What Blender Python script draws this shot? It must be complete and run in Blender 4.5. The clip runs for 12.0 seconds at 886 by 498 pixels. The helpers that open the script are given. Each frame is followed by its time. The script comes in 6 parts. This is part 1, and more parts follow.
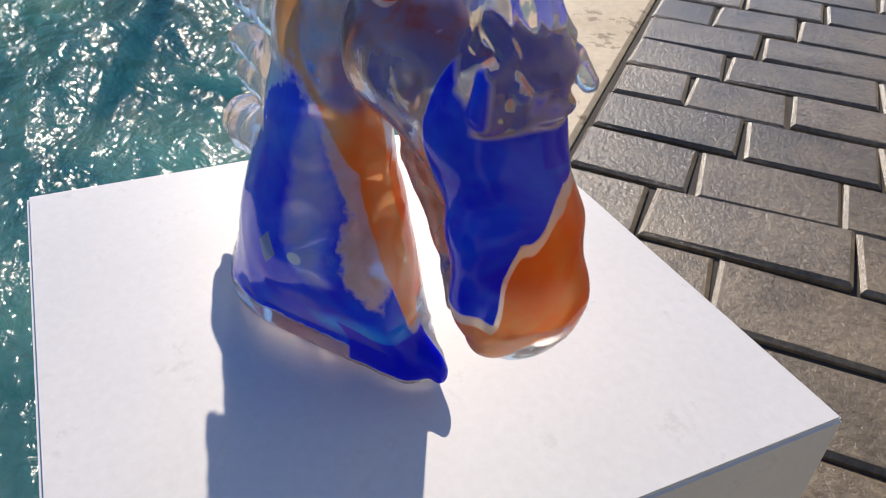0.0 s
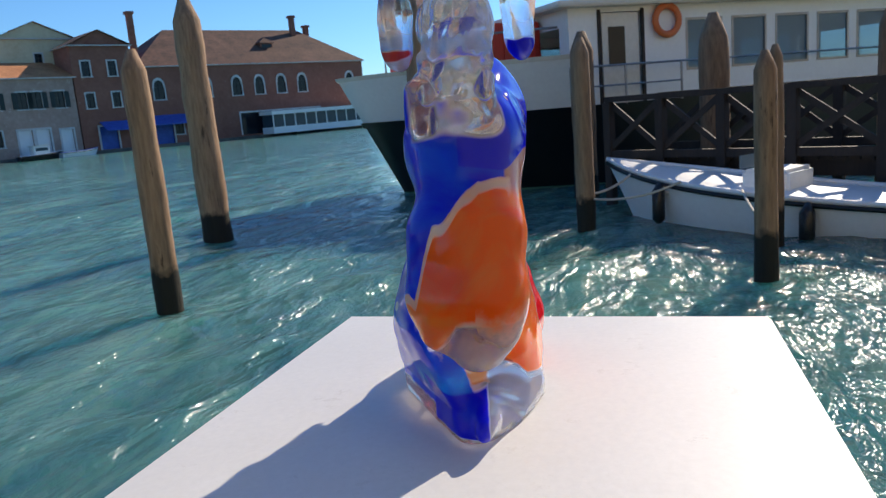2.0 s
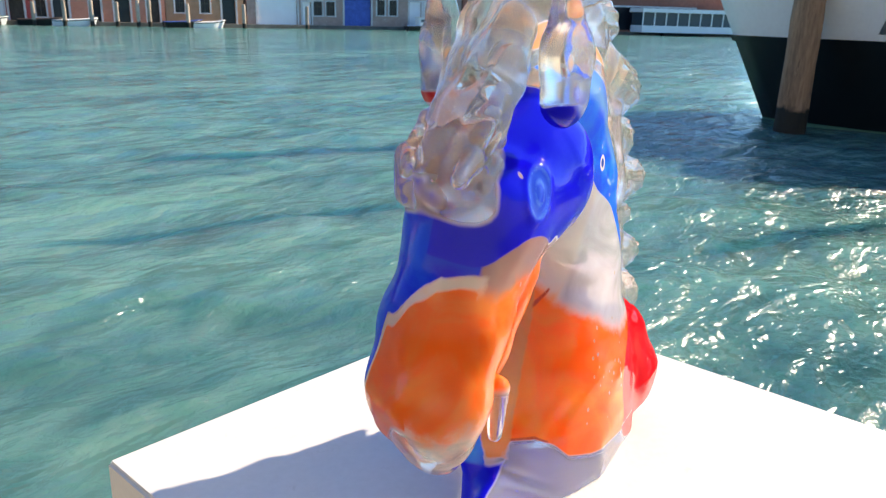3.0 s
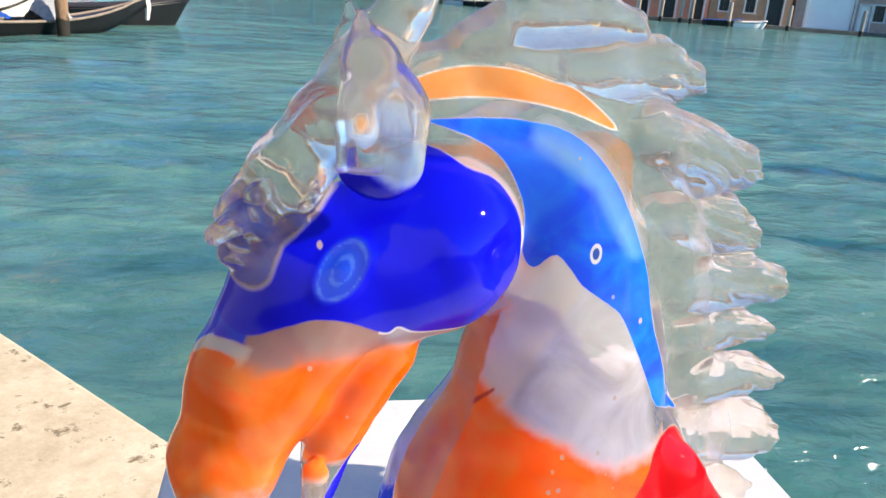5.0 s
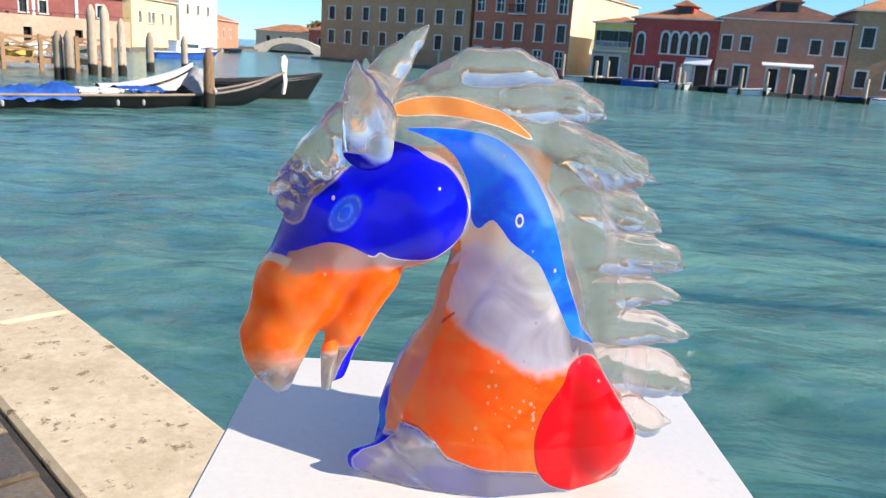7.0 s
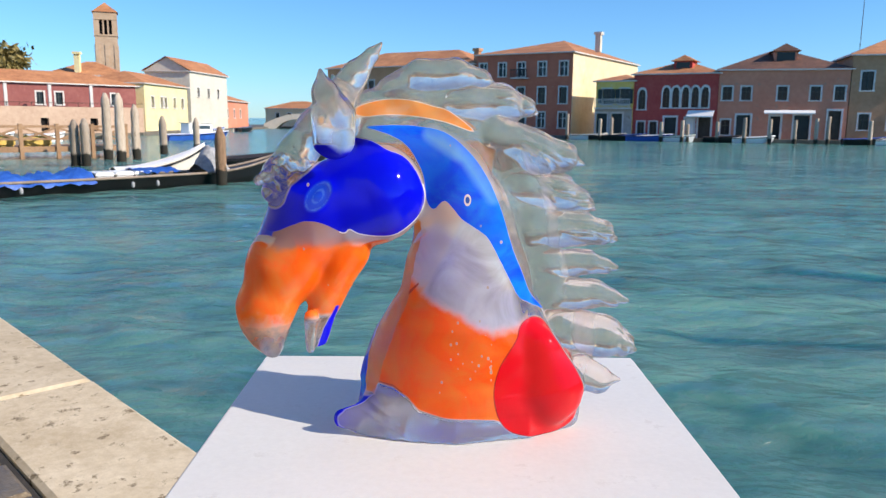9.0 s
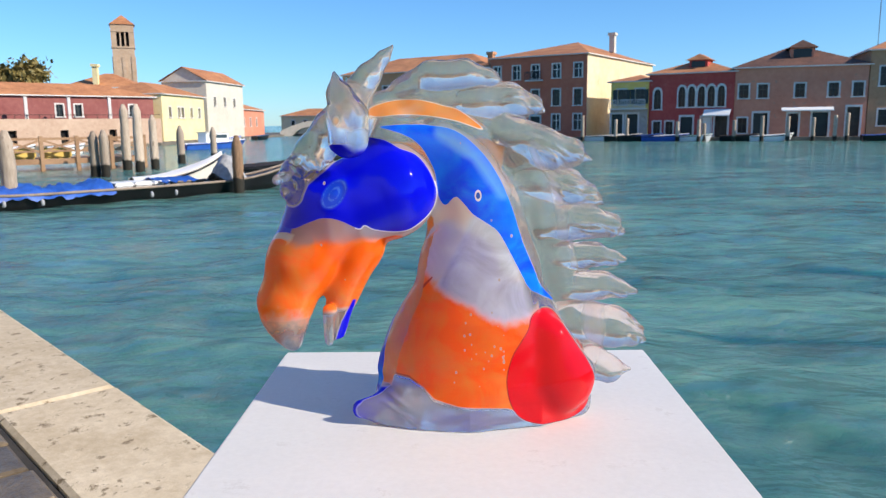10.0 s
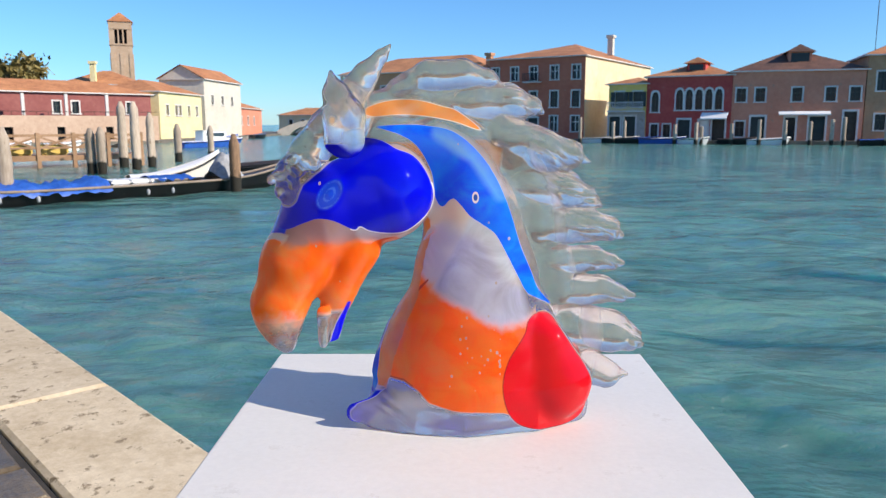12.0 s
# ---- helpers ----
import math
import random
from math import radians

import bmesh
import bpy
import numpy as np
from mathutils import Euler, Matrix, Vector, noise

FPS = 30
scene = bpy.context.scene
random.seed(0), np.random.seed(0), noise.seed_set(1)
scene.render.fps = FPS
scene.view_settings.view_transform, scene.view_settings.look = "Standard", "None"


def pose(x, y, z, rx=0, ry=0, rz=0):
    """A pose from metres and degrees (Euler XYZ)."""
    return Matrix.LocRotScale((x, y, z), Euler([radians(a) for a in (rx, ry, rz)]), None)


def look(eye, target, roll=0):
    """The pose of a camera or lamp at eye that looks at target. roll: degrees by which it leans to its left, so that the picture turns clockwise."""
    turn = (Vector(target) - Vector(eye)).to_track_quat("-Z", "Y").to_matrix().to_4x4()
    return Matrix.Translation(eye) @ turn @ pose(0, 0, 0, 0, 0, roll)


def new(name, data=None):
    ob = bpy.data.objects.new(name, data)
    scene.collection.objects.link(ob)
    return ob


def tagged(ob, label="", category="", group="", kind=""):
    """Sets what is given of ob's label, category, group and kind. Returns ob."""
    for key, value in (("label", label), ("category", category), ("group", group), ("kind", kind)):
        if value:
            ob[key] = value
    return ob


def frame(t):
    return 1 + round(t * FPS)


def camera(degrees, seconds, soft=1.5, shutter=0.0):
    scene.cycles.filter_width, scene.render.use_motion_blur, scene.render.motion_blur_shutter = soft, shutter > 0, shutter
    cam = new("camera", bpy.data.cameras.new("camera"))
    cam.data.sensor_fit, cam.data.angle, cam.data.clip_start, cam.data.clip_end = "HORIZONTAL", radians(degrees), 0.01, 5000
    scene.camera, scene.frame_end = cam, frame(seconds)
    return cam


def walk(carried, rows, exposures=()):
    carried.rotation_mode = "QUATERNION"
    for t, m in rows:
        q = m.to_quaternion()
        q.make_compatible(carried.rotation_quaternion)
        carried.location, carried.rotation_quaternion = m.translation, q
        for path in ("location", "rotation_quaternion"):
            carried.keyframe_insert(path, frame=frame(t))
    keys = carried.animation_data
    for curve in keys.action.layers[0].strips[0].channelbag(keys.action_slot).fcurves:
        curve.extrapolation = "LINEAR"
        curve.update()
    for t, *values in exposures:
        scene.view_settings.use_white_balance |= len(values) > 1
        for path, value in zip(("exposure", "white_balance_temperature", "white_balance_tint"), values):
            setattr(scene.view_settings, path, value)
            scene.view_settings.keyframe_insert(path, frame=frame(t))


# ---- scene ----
cam = camera(60.23, 12.0, soft=1.05)
cam.data.dof.use_dof = True          # a phone's small wide-open lens, focused on the sculpture
cam.data.dof.focus_distance, cam.data.dof.aperture_fstop = 0.52, 30.0
# seconds, eye x, y, z, heading (left of +y), tilt, roll in degrees
ROWS = [
    (0, -0.363, 0.126, 1.328, -116.16, -37.03, 3.21),
    (0.5, -0.367, 0.063, 1.325, -106.97, -36.59, 0.37),
    (1, -0.424, 0.011, 1.252, -95.58, -25.60, -2.03),
    (1.5, -0.479, -0.046, 1.206, -83.29, -12.51, -4.10),
    (2, -0.505, -0.118, 1.204, -73.15, -10.50, -4.85),
    (2.5, -0.463, -0.187, 1.236, -58.73, -13.04, -2.41),
    (3, -0.369, -0.229, 1.271, -47.94, -17.16, 1.58),
    (3.2, -0.346, -0.237, 1.279, -44.35, -17.34, 1.43),
    (4.8, -0.143, -0.329, 1.297, -13.04, -19.11, 4.01),
    (5, -0.117, -0.302, 1.298, -11.12, -19.14, 4.18),
    (5.5, -0.089, -0.298, 1.303, -10.89, -15.84, 3.58),
    (6, -0.075, -0.380, 1.311, -6.80, -15.17, 3.20),
    (6.5, -0.056, -0.456, 1.311, -2.17, -14.43, 3.35),
    (7, -0.057, -0.497, 1.296, -1.89, -14.42, 3.92),
    (7.5, -0.050, -0.535, 1.287, -2.62, -12.42, 3.69),
    (7.7, -0.054, -0.567, 1.290, -2.67, -11.77, 3.68),
    (9.5, -0.008, -0.609, 1.246, 0.27, -9.38, -0.53),
    (10, -0.013, -0.622, 1.250, 0.72, -9.32, -0.63),
    (10.5, -0.014, -0.622, 1.252, 0.79, -9.23, -0.81),
    (11, -0.014, -0.618, 1.250, 0.74, -9.24, -0.62),
    (11.5, -0.014, -0.615, 1.249, 0.61, -9.26, -0.47),
    (12, -0.013, -0.614, 1.250, 0.46, -9.28, -0.06),
]


def heading(x, y, z, yaw, pitch, roll):
    a, b = radians(yaw), radians(pitch)
    way = Vector((-math.sin(a) * math.cos(b), math.cos(a) * math.cos(b), math.sin(b)))
    return look((x, y, z), Vector((x, y, z)) + way, roll)


walk(cam, [(t, heading(*row)) for t, *row in ROWS], exposures=[
    (0, 0.29, 7050, 12), (1.0, 0.13, 6950, 11), (1.5, 0.05, 6750, 11), (2.0, 0.27, 7250, 11), (2.5, 0.83, 7850, 12), (3.2, 1.07, 8250, 12),
    (4.8, 0.95, 7550, 11), (7.7, 0.71, 7200, 10), (9.5, 0.49, 6930, 11), (12, 0.49, 6930, 11)])

# ---- light ----
SUN_AZ, SUN_EL = radians(109), radians(31)      # clockwise from +y, above the horizon
SUN_WAY = Vector((math.sin(SUN_AZ) * math.cos(SUN_EL), math.cos(SUN_AZ) * math.cos(SUN_EL), math.sin(SUN_EL)))
world = bpy.data.worlds.new("sky")
scene.world = world
world.use_nodes = True
wn = world.node_tree.nodes
sky = wn.new("ShaderNodeTexSky")
sky.sky_type = "NISHITA"
sky.sun_disc = False
sky.sun_elevation, sky.sun_rotation = SUN_EL, SUN_AZ
sky.air_density, sky.dust_density, sky.ozone_density = 1.0, 0.1, 10.0
wn["Background"].inputs["Strength"].default_value = 0.15
tone = wn.new("ShaderNodeMix")                  # the clear cyan-blue of a winter sky
tone.data_type, tone.blend_type = "RGBA", "MULTIPLY"
tone.inputs[0].default_value, tone.inputs[7].default_value = 1.0, (0.63, 0.81, 0.90, 1)
world.node_tree.links.new(sky.outputs[0], tone.inputs[6])
world.node_tree.links.new(tone.outputs[2], wn["Background"].inputs["Color"])
sun_data = bpy.data.lights.new("sun", "SUN")
sun_data.energy, sun_data.angle, sun_data.color = 4.3, radians(0.55), (1.0, 0.93, 0.83)
sun = new("sun", sun_data)
sun.matrix_world = look(SUN_WAY * 200, (0, 0, 0))

# ---- materials ----
def nodes_of(name):
    m = bpy.data.materials.new(name)
    m.use_nodes = True
    nt = m.node_tree
    return m, nt, nt.nodes["Principled BSDF"]


def link(nt, a, b):
    nt.links.new(a, b)


def node(nt, kind, **inputs):
    n = nt.nodes.new(kind)
    for key, value in inputs.items():
        n.inputs[key.replace("_", " ")].default_value = value
    return n


def surface(name, dark, light, rough=0.6, metal=0.0, grain=40.0, stain=3.0, bump=0.2, depth=0.002,
            stretch=(1, 1, 1), per_object=0.0, spec=0.5, wear=None, wear_amount=0.0):
    """A painted, stone or timber surface: two scales of colour change, uneven gloss and fine relief."""
    m, nt, b = nodes_of(name)
    coord = nt.nodes.new("ShaderNodeTexCoord")
    mapping = node(nt, "ShaderNodeMapping", Scale=stretch)
    link(nt, coord.outputs["Object"], mapping.inputs[0])
    place = mapping.outputs[0]
    if per_object:
        info = nt.nodes.new("ShaderNodeObjectInfo")
        shift = nt.nodes.new("ShaderNodeVectorMath")
        shift.operation = "MULTIPLY_ADD"
        shift.inputs[1].default_value = (1, 1, 1)
        link(nt, place, shift.inputs[0])
        spread = nt.nodes.new("ShaderNodeVectorMath")
        spread.operation = "SCALE"
        spread.inputs[0].default_value = (37, 19, 11)
        link(nt, info.outputs["Random"], spread.inputs["Scale"])
        link(nt, spread.outputs[0], shift.inputs[2])
        place = shift.outputs[0]
    fine = node(nt, "ShaderNodeTexNoise", Scale=grain, Detail=6.0, Roughness=0.65)
    large = node(nt, "ShaderNodeTexNoise", Scale=stain, Detail=4.0, Roughness=0.6)
    link(nt, place, fine.inputs["Vector"])
    link(nt, place, large.inputs["Vector"])
    both = node(nt, "ShaderNodeMath")
    both.operation = "ADD"
    link(nt, fine.outputs["Fac"], both.inputs[0])
    link(nt, large.outputs["Fac"], both.inputs[1])
    ramp = nt.nodes.new("ShaderNodeMapRange")
    ramp.inputs["From Min"].default_value, ramp.inputs["From Max"].default_value = 0.7, 1.3
    link(nt, both.outputs[0], ramp.inputs["Value"])
    mix = nt.nodes.new("ShaderNodeMix")
    mix.data_type = "RGBA"
    mix.inputs[6].default_value, mix.inputs[7].default_value = (*dark, 1), (*light, 1)
    link(nt, ramp.outputs[0], mix.inputs[0])
    colour = mix.outputs[2]
    if per_object:
        tone = nt.nodes.new("ShaderNodeHueSaturation")
        span = nt.nodes.new("ShaderNodeMapRange")
        span.inputs["To Min"].default_value, span.inputs["To Max"].default_value = 1 - per_object, 1 + per_object
        link(nt, info.outputs["Random"], span.inputs["Value"])
        link(nt, span.outputs[0], tone.inputs["Value"])
        link(nt, colour, tone.inputs["Color"])
        colour = tone.outputs[0]
    if wear:
        spots = node(nt, "ShaderNodeTexNoise", Scale=stain * 4, Detail=8.0, Roughness=0.7)
        link(nt, place, spots.inputs["Vector"])
        cut = nt.nodes.new("ShaderNodeMapRange")
        cut.inputs["From Min"].default_value, cut.inputs["From Max"].default_value = 0.62 - wear_amount, 0.68 - wear_amount
        link(nt, spots.outputs["Fac"], cut.inputs["Value"])
        worn = nt.nodes.new("ShaderNodeMix")
        worn.data_type = "RGBA"
        worn.inputs[7].default_value = (*wear, 1)
        link(nt, cut.outputs[0], worn.inputs[0])
        link(nt, colour, worn.inputs[6])
        colour = worn.outputs[2]
    link(nt, colour, b.inputs["Base Color"])
    gloss = nt.nodes.new("ShaderNodeMapRange")
    gloss.inputs["To Min"].default_value, gloss.inputs["To Max"].default_value = max(0.02, rough - 0.12), min(1, rough + 0.12)
    link(nt, fine.outputs["Fac"], gloss.inputs["Value"])
    link(nt, gloss.outputs[0], b.inputs["Roughness"])
    relief = node(nt, "ShaderNodeBump", Strength=bump, Distance=depth)
    link(nt, fine.outputs["Fac"], relief.inputs["Height"])
    link(nt, relief.outputs[0], b.inputs["Normal"])
    b.inputs["Metallic"].default_value = metal
    b.inputs["Specular IOR Level"].default_value = spec
    return m


def water_surface():
    m, nt, b = nodes_of("canal_water")
    coord = nt.nodes.new("ShaderNodeTexCoord")
    heights = []
    for scale, angle, stretch, amount in ((0.3, 12, (1, 2.4, 1), 3.4), (0.9, -6, (1, 2.0, 1), 1.7), (2.6, -15, (1, 1.6, 1), 0.50), (7.5, 40, (1, 1.4, 1), 0.28)):
        mp = node(nt, "ShaderNodeMapping", Rotation=(0, 0, radians(angle)), Scale=stretch)
        link(nt, coord.outputs["Object"], mp.inputs[0])
        nz = node(nt, "ShaderNodeTexNoise", Scale=scale, Detail=3.0, Roughness=0.55, Distortion=0.6)
        link(nt, mp.outputs[0], nz.inputs["Vector"])
        mul = node(nt, "ShaderNodeMath")
        mul.operation = "MULTIPLY"
        mul.inputs[1].default_value = amount
        link(nt, nz.outputs["Fac"], mul.inputs[0])
        heights.append(mul.outputs[0])
    add = node(nt, "ShaderNodeMath")
    link(nt, heights[0], add.inputs[0])
    link(nt, heights[1], add.inputs[1])
    for other in heights[2:]:
        add2 = node(nt, "ShaderNodeMath")
        link(nt, add.outputs[0], add2.inputs[0])
        link(nt, other, add2.inputs[1])
        add = add2
    relief = node(nt, "ShaderNodeBump", Strength=0.95, Distance=0.15)
    link(nt, add2.outputs[0], relief.inputs["Height"])
    link(nt, relief.outputs[0], b.inputs["Normal"])
    tone = None
    for scale, angle, stretch in ((0.10, 25, (1, 2.0, 1)), (0.22, -20, (1, 2.0, 1)), (1.1, 5, (0.8, 2.2, 1))):      # drifting silt, at three sizes; the smallest paints in the waves' light and dark
        mp = node(nt, "ShaderNodeMapping", Rotation=(0, 0, radians(angle)), Scale=stretch)
        link(nt, coord.outputs["Object"], mp.inputs[0])
        nz = node(nt, "ShaderNodeTexNoise", Scale=scale, Detail=3.0, Distortion=0.8)
        link(nt, mp.outputs[0], nz.inputs["Vector"])
        if tone is None:
            tone = nz.outputs["Fac"]
        else:
            plus = node(nt, "ShaderNodeMath")
            link(nt, tone, plus.inputs[0])
            link(nt, nz.outputs["Fac"], plus.inputs[1])
            tone = plus.outputs[0]
    span = nt.nodes.new("ShaderNodeMapRange")
    span.inputs["From Min"].default_value, span.inputs["From Max"].default_value = 1.15, 1.85
    link(nt, tone, span.inputs["Value"])
    mix = nt.nodes.new("ShaderNodeMix")
    mix.data_type = "RGBA"
    mix.inputs[6].default_value, mix.inputs[7].default_value = (0.032, 0.128, 0.136, 1), (0.140, 0.298, 0.242, 1)
    link(nt, span.outputs[0], mix.inputs[0])
    link(nt, mix.outputs[2], b.inputs["Base Color"])
    b.inputs["Roughness"].default_value = 0.125
    b.inputs["IOR"].default_value = 1.33
    b.inputs["Subsurface Weight"].default_value = 1.0        # turbid: light spreads below the surface
    b.inputs["Subsurface Radius"].default_value = (0.5, 1.4, 1.3)
    b.inputs["Subsurface Scale"].default_value = 3.0
    return m


def pile_wood(name="weathered_pile_wood", dark=(0.13, 0.075, 0.042), light=(0.43, 0.265, 0.155)):
    m = surface(name, dark, light, rough=0.85, grain=18, stain=2, bump=0.7, depth=0.02,
                stretch=(1, 1, 0.14), per_object=0.2, wear=(0.10, 0.055, 0.03), wear_amount=0.02)
    nt = m.node_tree
    b = nt.nodes["Principled BSDF"]
    colour = b.inputs["Base Color"].links[0].from_socket
    geo = nt.nodes.new("ShaderNodeNewGeometry")
    split = nt.nodes.new("ShaderNodeSeparateXYZ")
    link(nt, geo.outputs["Position"], split.inputs[0])
    wob = node(nt, "ShaderNodeTexNoise", Scale=6.0, Detail=3.0)
    link(nt, geo.outputs["Position"], wob.inputs["Vector"])
    mad = node(nt, "ShaderNodeMath")
    mad.operation = "MULTIPLY_ADD"
    mad.inputs[1].default_value = 0.3
    link(nt, wob.outputs["Fac"], mad.inputs[0])
    link(nt, split.outputs["Z"], mad.inputs[2])
    band = nt.nodes.new("ShaderNodeMapRange")       # weed-stained foot, up to the tide mark
    band.inputs["From Min"].default_value, band.inputs["From Max"].default_value = -0.28, -0.18
    link(nt, mad.outputs[0], band.inputs["Value"])
    mix = nt.nodes.new("ShaderNodeMix")
    mix.data_type = "RGBA"
    mix.inputs[6].default_value = (0.018, 0.016, 0.010, 1)
    link(nt, band.outputs[0], mix.inputs[0])
    link(nt, colour, mix.inputs[7])
    link(nt, mix.outputs[2], b.inputs["Base Color"])
    return m


def roof_tiles(name="terracotta_roof", dark=(0.29, 0.105, 0.042), light=(0.60, 0.27, 0.115)):
    m = surface(name, dark, light, rough=0.85, grain=3, stain=0.5, bump=0.3, depth=0.03, per_object=0.15)
    return m


def glass_dark(name="window_glass", tint=(0.012, 0.016, 0.022)):
    m, nt, b = nodes_of(name)
    b.inputs["Base Color"].default_value = (*tint, 1)
    b.inputs["Roughness"].default_value = 0.12
    b.inputs["Specular IOR Level"].default_value = 0.35
    return m


M_PLINTH = surface("white_painted_board", (0.62, 0.61, 0.59), (0.70, 0.69, 0.67), rough=0.50, grain=160, stain=7, bump=0.10, depth=0.0006, wear=(0.60, 0.585, 0.56), wear_amount=0.02)
M_ISTRIA = surface("pale_quay_stone", (0.46, 0.36, 0.23), (0.68, 0.57, 0.41), rough=0.75, grain=22, stain=2.5, bump=0.5, depth=0.006, per_object=0.1,
                   wear=(0.22, 0.16, 0.09), wear_amount=0.05)
M_MASEGNI = surface("grey_trachyte", (0.078, 0.056, 0.034), (0.23, 0.175, 0.11), rough=0.36, grain=45, stain=5, bump=0.8, depth=0.007, per_object=0.32, wear=(0.30, 0.24, 0.15), wear_amount=-0.02)
M_JOINT = surface("paving_joint_dirt", (0.02, 0.018, 0.015), (0.06, 0.05, 0.04), rough=0.9, grain=60, stain=6, bump=0.6, depth=0.004)
M_QUAYWALL = surface("quay_wall_stone", (0.07, 0.065, 0.05), (0.24, 0.21, 0.17), rough=0.85, grain=8, stain=1, bump=0.6, depth=0.02)
M_WATER = water_surface()
M_PILE = pile_wood()
M_PALEPILE = pile_wood("sun_bleached_pile_wood", (0.30, 0.235, 0.175), (0.56, 0.465, 0.365))
M_ROOF = roof_tiles()
M_DARKROOF = roof_tiles("dark_brown_roof", (0.05, 0.026, 0.02), (0.19, 0.09, 0.058))
M_PANE = glass_dark()
M_STONE = surface("window_stone", (0.52, 0.49, 0.46), (0.74, 0.71, 0.67), rough=0.8, grain=10, stain=1)
M_SHUTTER = surface("dark_green_shutter", (0.012, 0.02, 0.018), (0.03, 0.045, 0.04), rough=0.6, grain=30, stain=2)
# near-black colour that stands in for the shade inside buildings and wall openings
M_ROOM_SHADE = surface("painted_room_shade", (0.006, 0.006, 0.006), (0.012, 0.011, 0.01), rough=0.9)
M_DARKWOOD = surface("dark_stained_timber", (0.016, 0.011, 0.009), (0.05, 0.035, 0.027), rough=0.75, grain=20, stain=2, bump=0.4, depth=0.01, stretch=(1, 1, 0.2))
M_BLACK = surface("black_hull_paint", (0.004, 0.004, 0.005), (0.010, 0.010, 0.011), rough=0.35, grain=12, stain=1, bump=0.1)
M_WHITE = surface("white_boat_paint", (0.84, 0.83, 0.80), (0.92, 0.91, 0.88), rough=0.4, grain=10, stain=0.8, bump=0.05)
M_CREAM = surface("cream_boat_paint", (0.68, 0.63, 0.53), (0.82, 0.77, 0.68), rough=0.45, grain=10, stain=0.8, bump=0.05)
M_GREEN = surface("green_boot_stripe", (0.05, 0.16, 0.11), (0.10, 0.24, 0.17), rough=0.6)
M_RED = surface("red_painted_steel", (0.42, 0.02, 0.012), (0.62, 0.045, 0.03), rough=0.45)
M_ORANGE = surface("orange_lifebuoy", (0.65, 0.13, 0.03), (0.80, 0.20, 0.06), rough=0.5)
M_STEEL = surface("grey_steel", (0.25, 0.25, 0.25), (0.4, 0.4, 0.4), rough=0.4, metal=0.8)
M_ROPE = surface("pale_rope", (0.45, 0.40, 0.32), (0.65, 0.6, 0.5), rough=0.9, grain=200, stain=20)
M_TARP = surface("blue_tarpaulin", (0.01, 0.06, 0.30), (0.03, 0.14, 0.55), rough=0.45, grain=6, stain=2, bump=0.5, depth=0.03)
M_BOAT_GLASS = glass_dark("boat_window", (0.05, 0.08, 0.10))
M_MOTOR = surface("black_plastic", (0.008, 0.008, 0.009), (0.02, 0.02, 0.02), rough=0.3)
M_LEAF = surface("olive_foliage", (0.13, 0.11, 0.03), (0.32, 0.24, 0.075), rough=0.7, grain=3, stain=0.5)
M_BARK = surface("bark", (0.04, 0.03, 0.02), (0.10, 0.08, 0.06), rough=0.9)


def plaster(name, dark, light, wear=None, amount=0.0):
    return surface(name, dark, light, rough=0.9, grain=2.2, stain=0.35, bump=0.3, depth=0.02, wear=wear, wear_amount=amount)


P_BROWN = plaster("ochre_plaster", (0.42, 0.20, 0.10), (0.58, 0.32, 0.18), (0.50, 0.36, 0.25))
P_BRICK = plaster("brick_red_plaster", (0.46, 0.110, 0.062), (0.60, 0.185, 0.11), (0.50, 0.27, 0.19))
P_CREAM = plaster("cream_plaster", (0.62, 0.50, 0.30), (0.78, 0.68, 0.46))
P_YELLOW = plaster("yellow_plaster", (0.74, 0.50, 0.11), (0.88, 0.66, 0.22), (0.66, 0.55, 0.38))
P_DKRED = plaster("dark_red_plaster", (0.42, 0.045, 0.040), (0.55, 0.10, 0.08), (0.42, 0.20, 0.16))
P_SALMON = plaster("salmon_plaster", (0.58, 0.195, 0.115), (0.72, 0.30, 0.19), (0.42, 0.25, 0.18), 0.02)
P_MAUVE = plaster("faded_brown_plaster", (0.38, 0.23, 0.18), (0.54, 0.36, 0.29), (0.58, 0.47, 0.39), 0.03)
P_WHITE = plaster("white_plaster", (0.52, 0.48, 0.40), (0.70, 0.65, 0.55))
P_TOWER = plaster("pale_brick", (0.40, 0.27, 0.17), (0.54, 0.40, 0.28))
P_STONEGREY = plaster("grey_stone_base", (0.34, 0.30, 0.26), (0.5, 0.45, 0.4), (0.25, 0.2, 0.16), 0.03)
P_PINKWALL = plaster("faded_pink_wall", (0.46, 0.30, 0.21), (0.62, 0.45, 0.33), (0.3, 0.2, 0.14), 0.0)

P_MAROON = plaster("dull_maroon_plaster", (0.22, 0.060, 0.055), (0.32, 0.115, 0.10), (0.34, 0.18, 0.15))
P_PALEYELLOW = plaster("pale_yellow_plaster", (0.72, 0.60, 0.30), (0.86, 0.75, 0.44), (0.66, 0.58, 0.44))
M_IRON = surface("black_iron", (0.008, 0.008, 0.009), (0.025, 0.024, 0.024), rough=0.55)
M_LANE = surface("worn_gunwale_wood", (0.16, 0.12, 0.09), (0.34, 0.27, 0.21), rough=0.7, grain=20, stain=2)
# brick red darkened, so the shade on two house fronts is in the colour
P_SHADEBRICK = plaster("shaded_brick_plaster", (0.25, 0.085, 0.055), (0.38, 0.15, 0.10), (0.42, 0.26, 0.19))
# ---- builders ----
def mesh_of(name, bm, material, smooth=False):
    me = bpy.data.meshes.new(name)
    bm.normal_update()
    bm.to_mesh(me)
    bm.free()
    me.materials.append(material)
    if smooth:
        me.polygons.foreach_set("use_smooth", [True] * len(me.polygons))
    return me


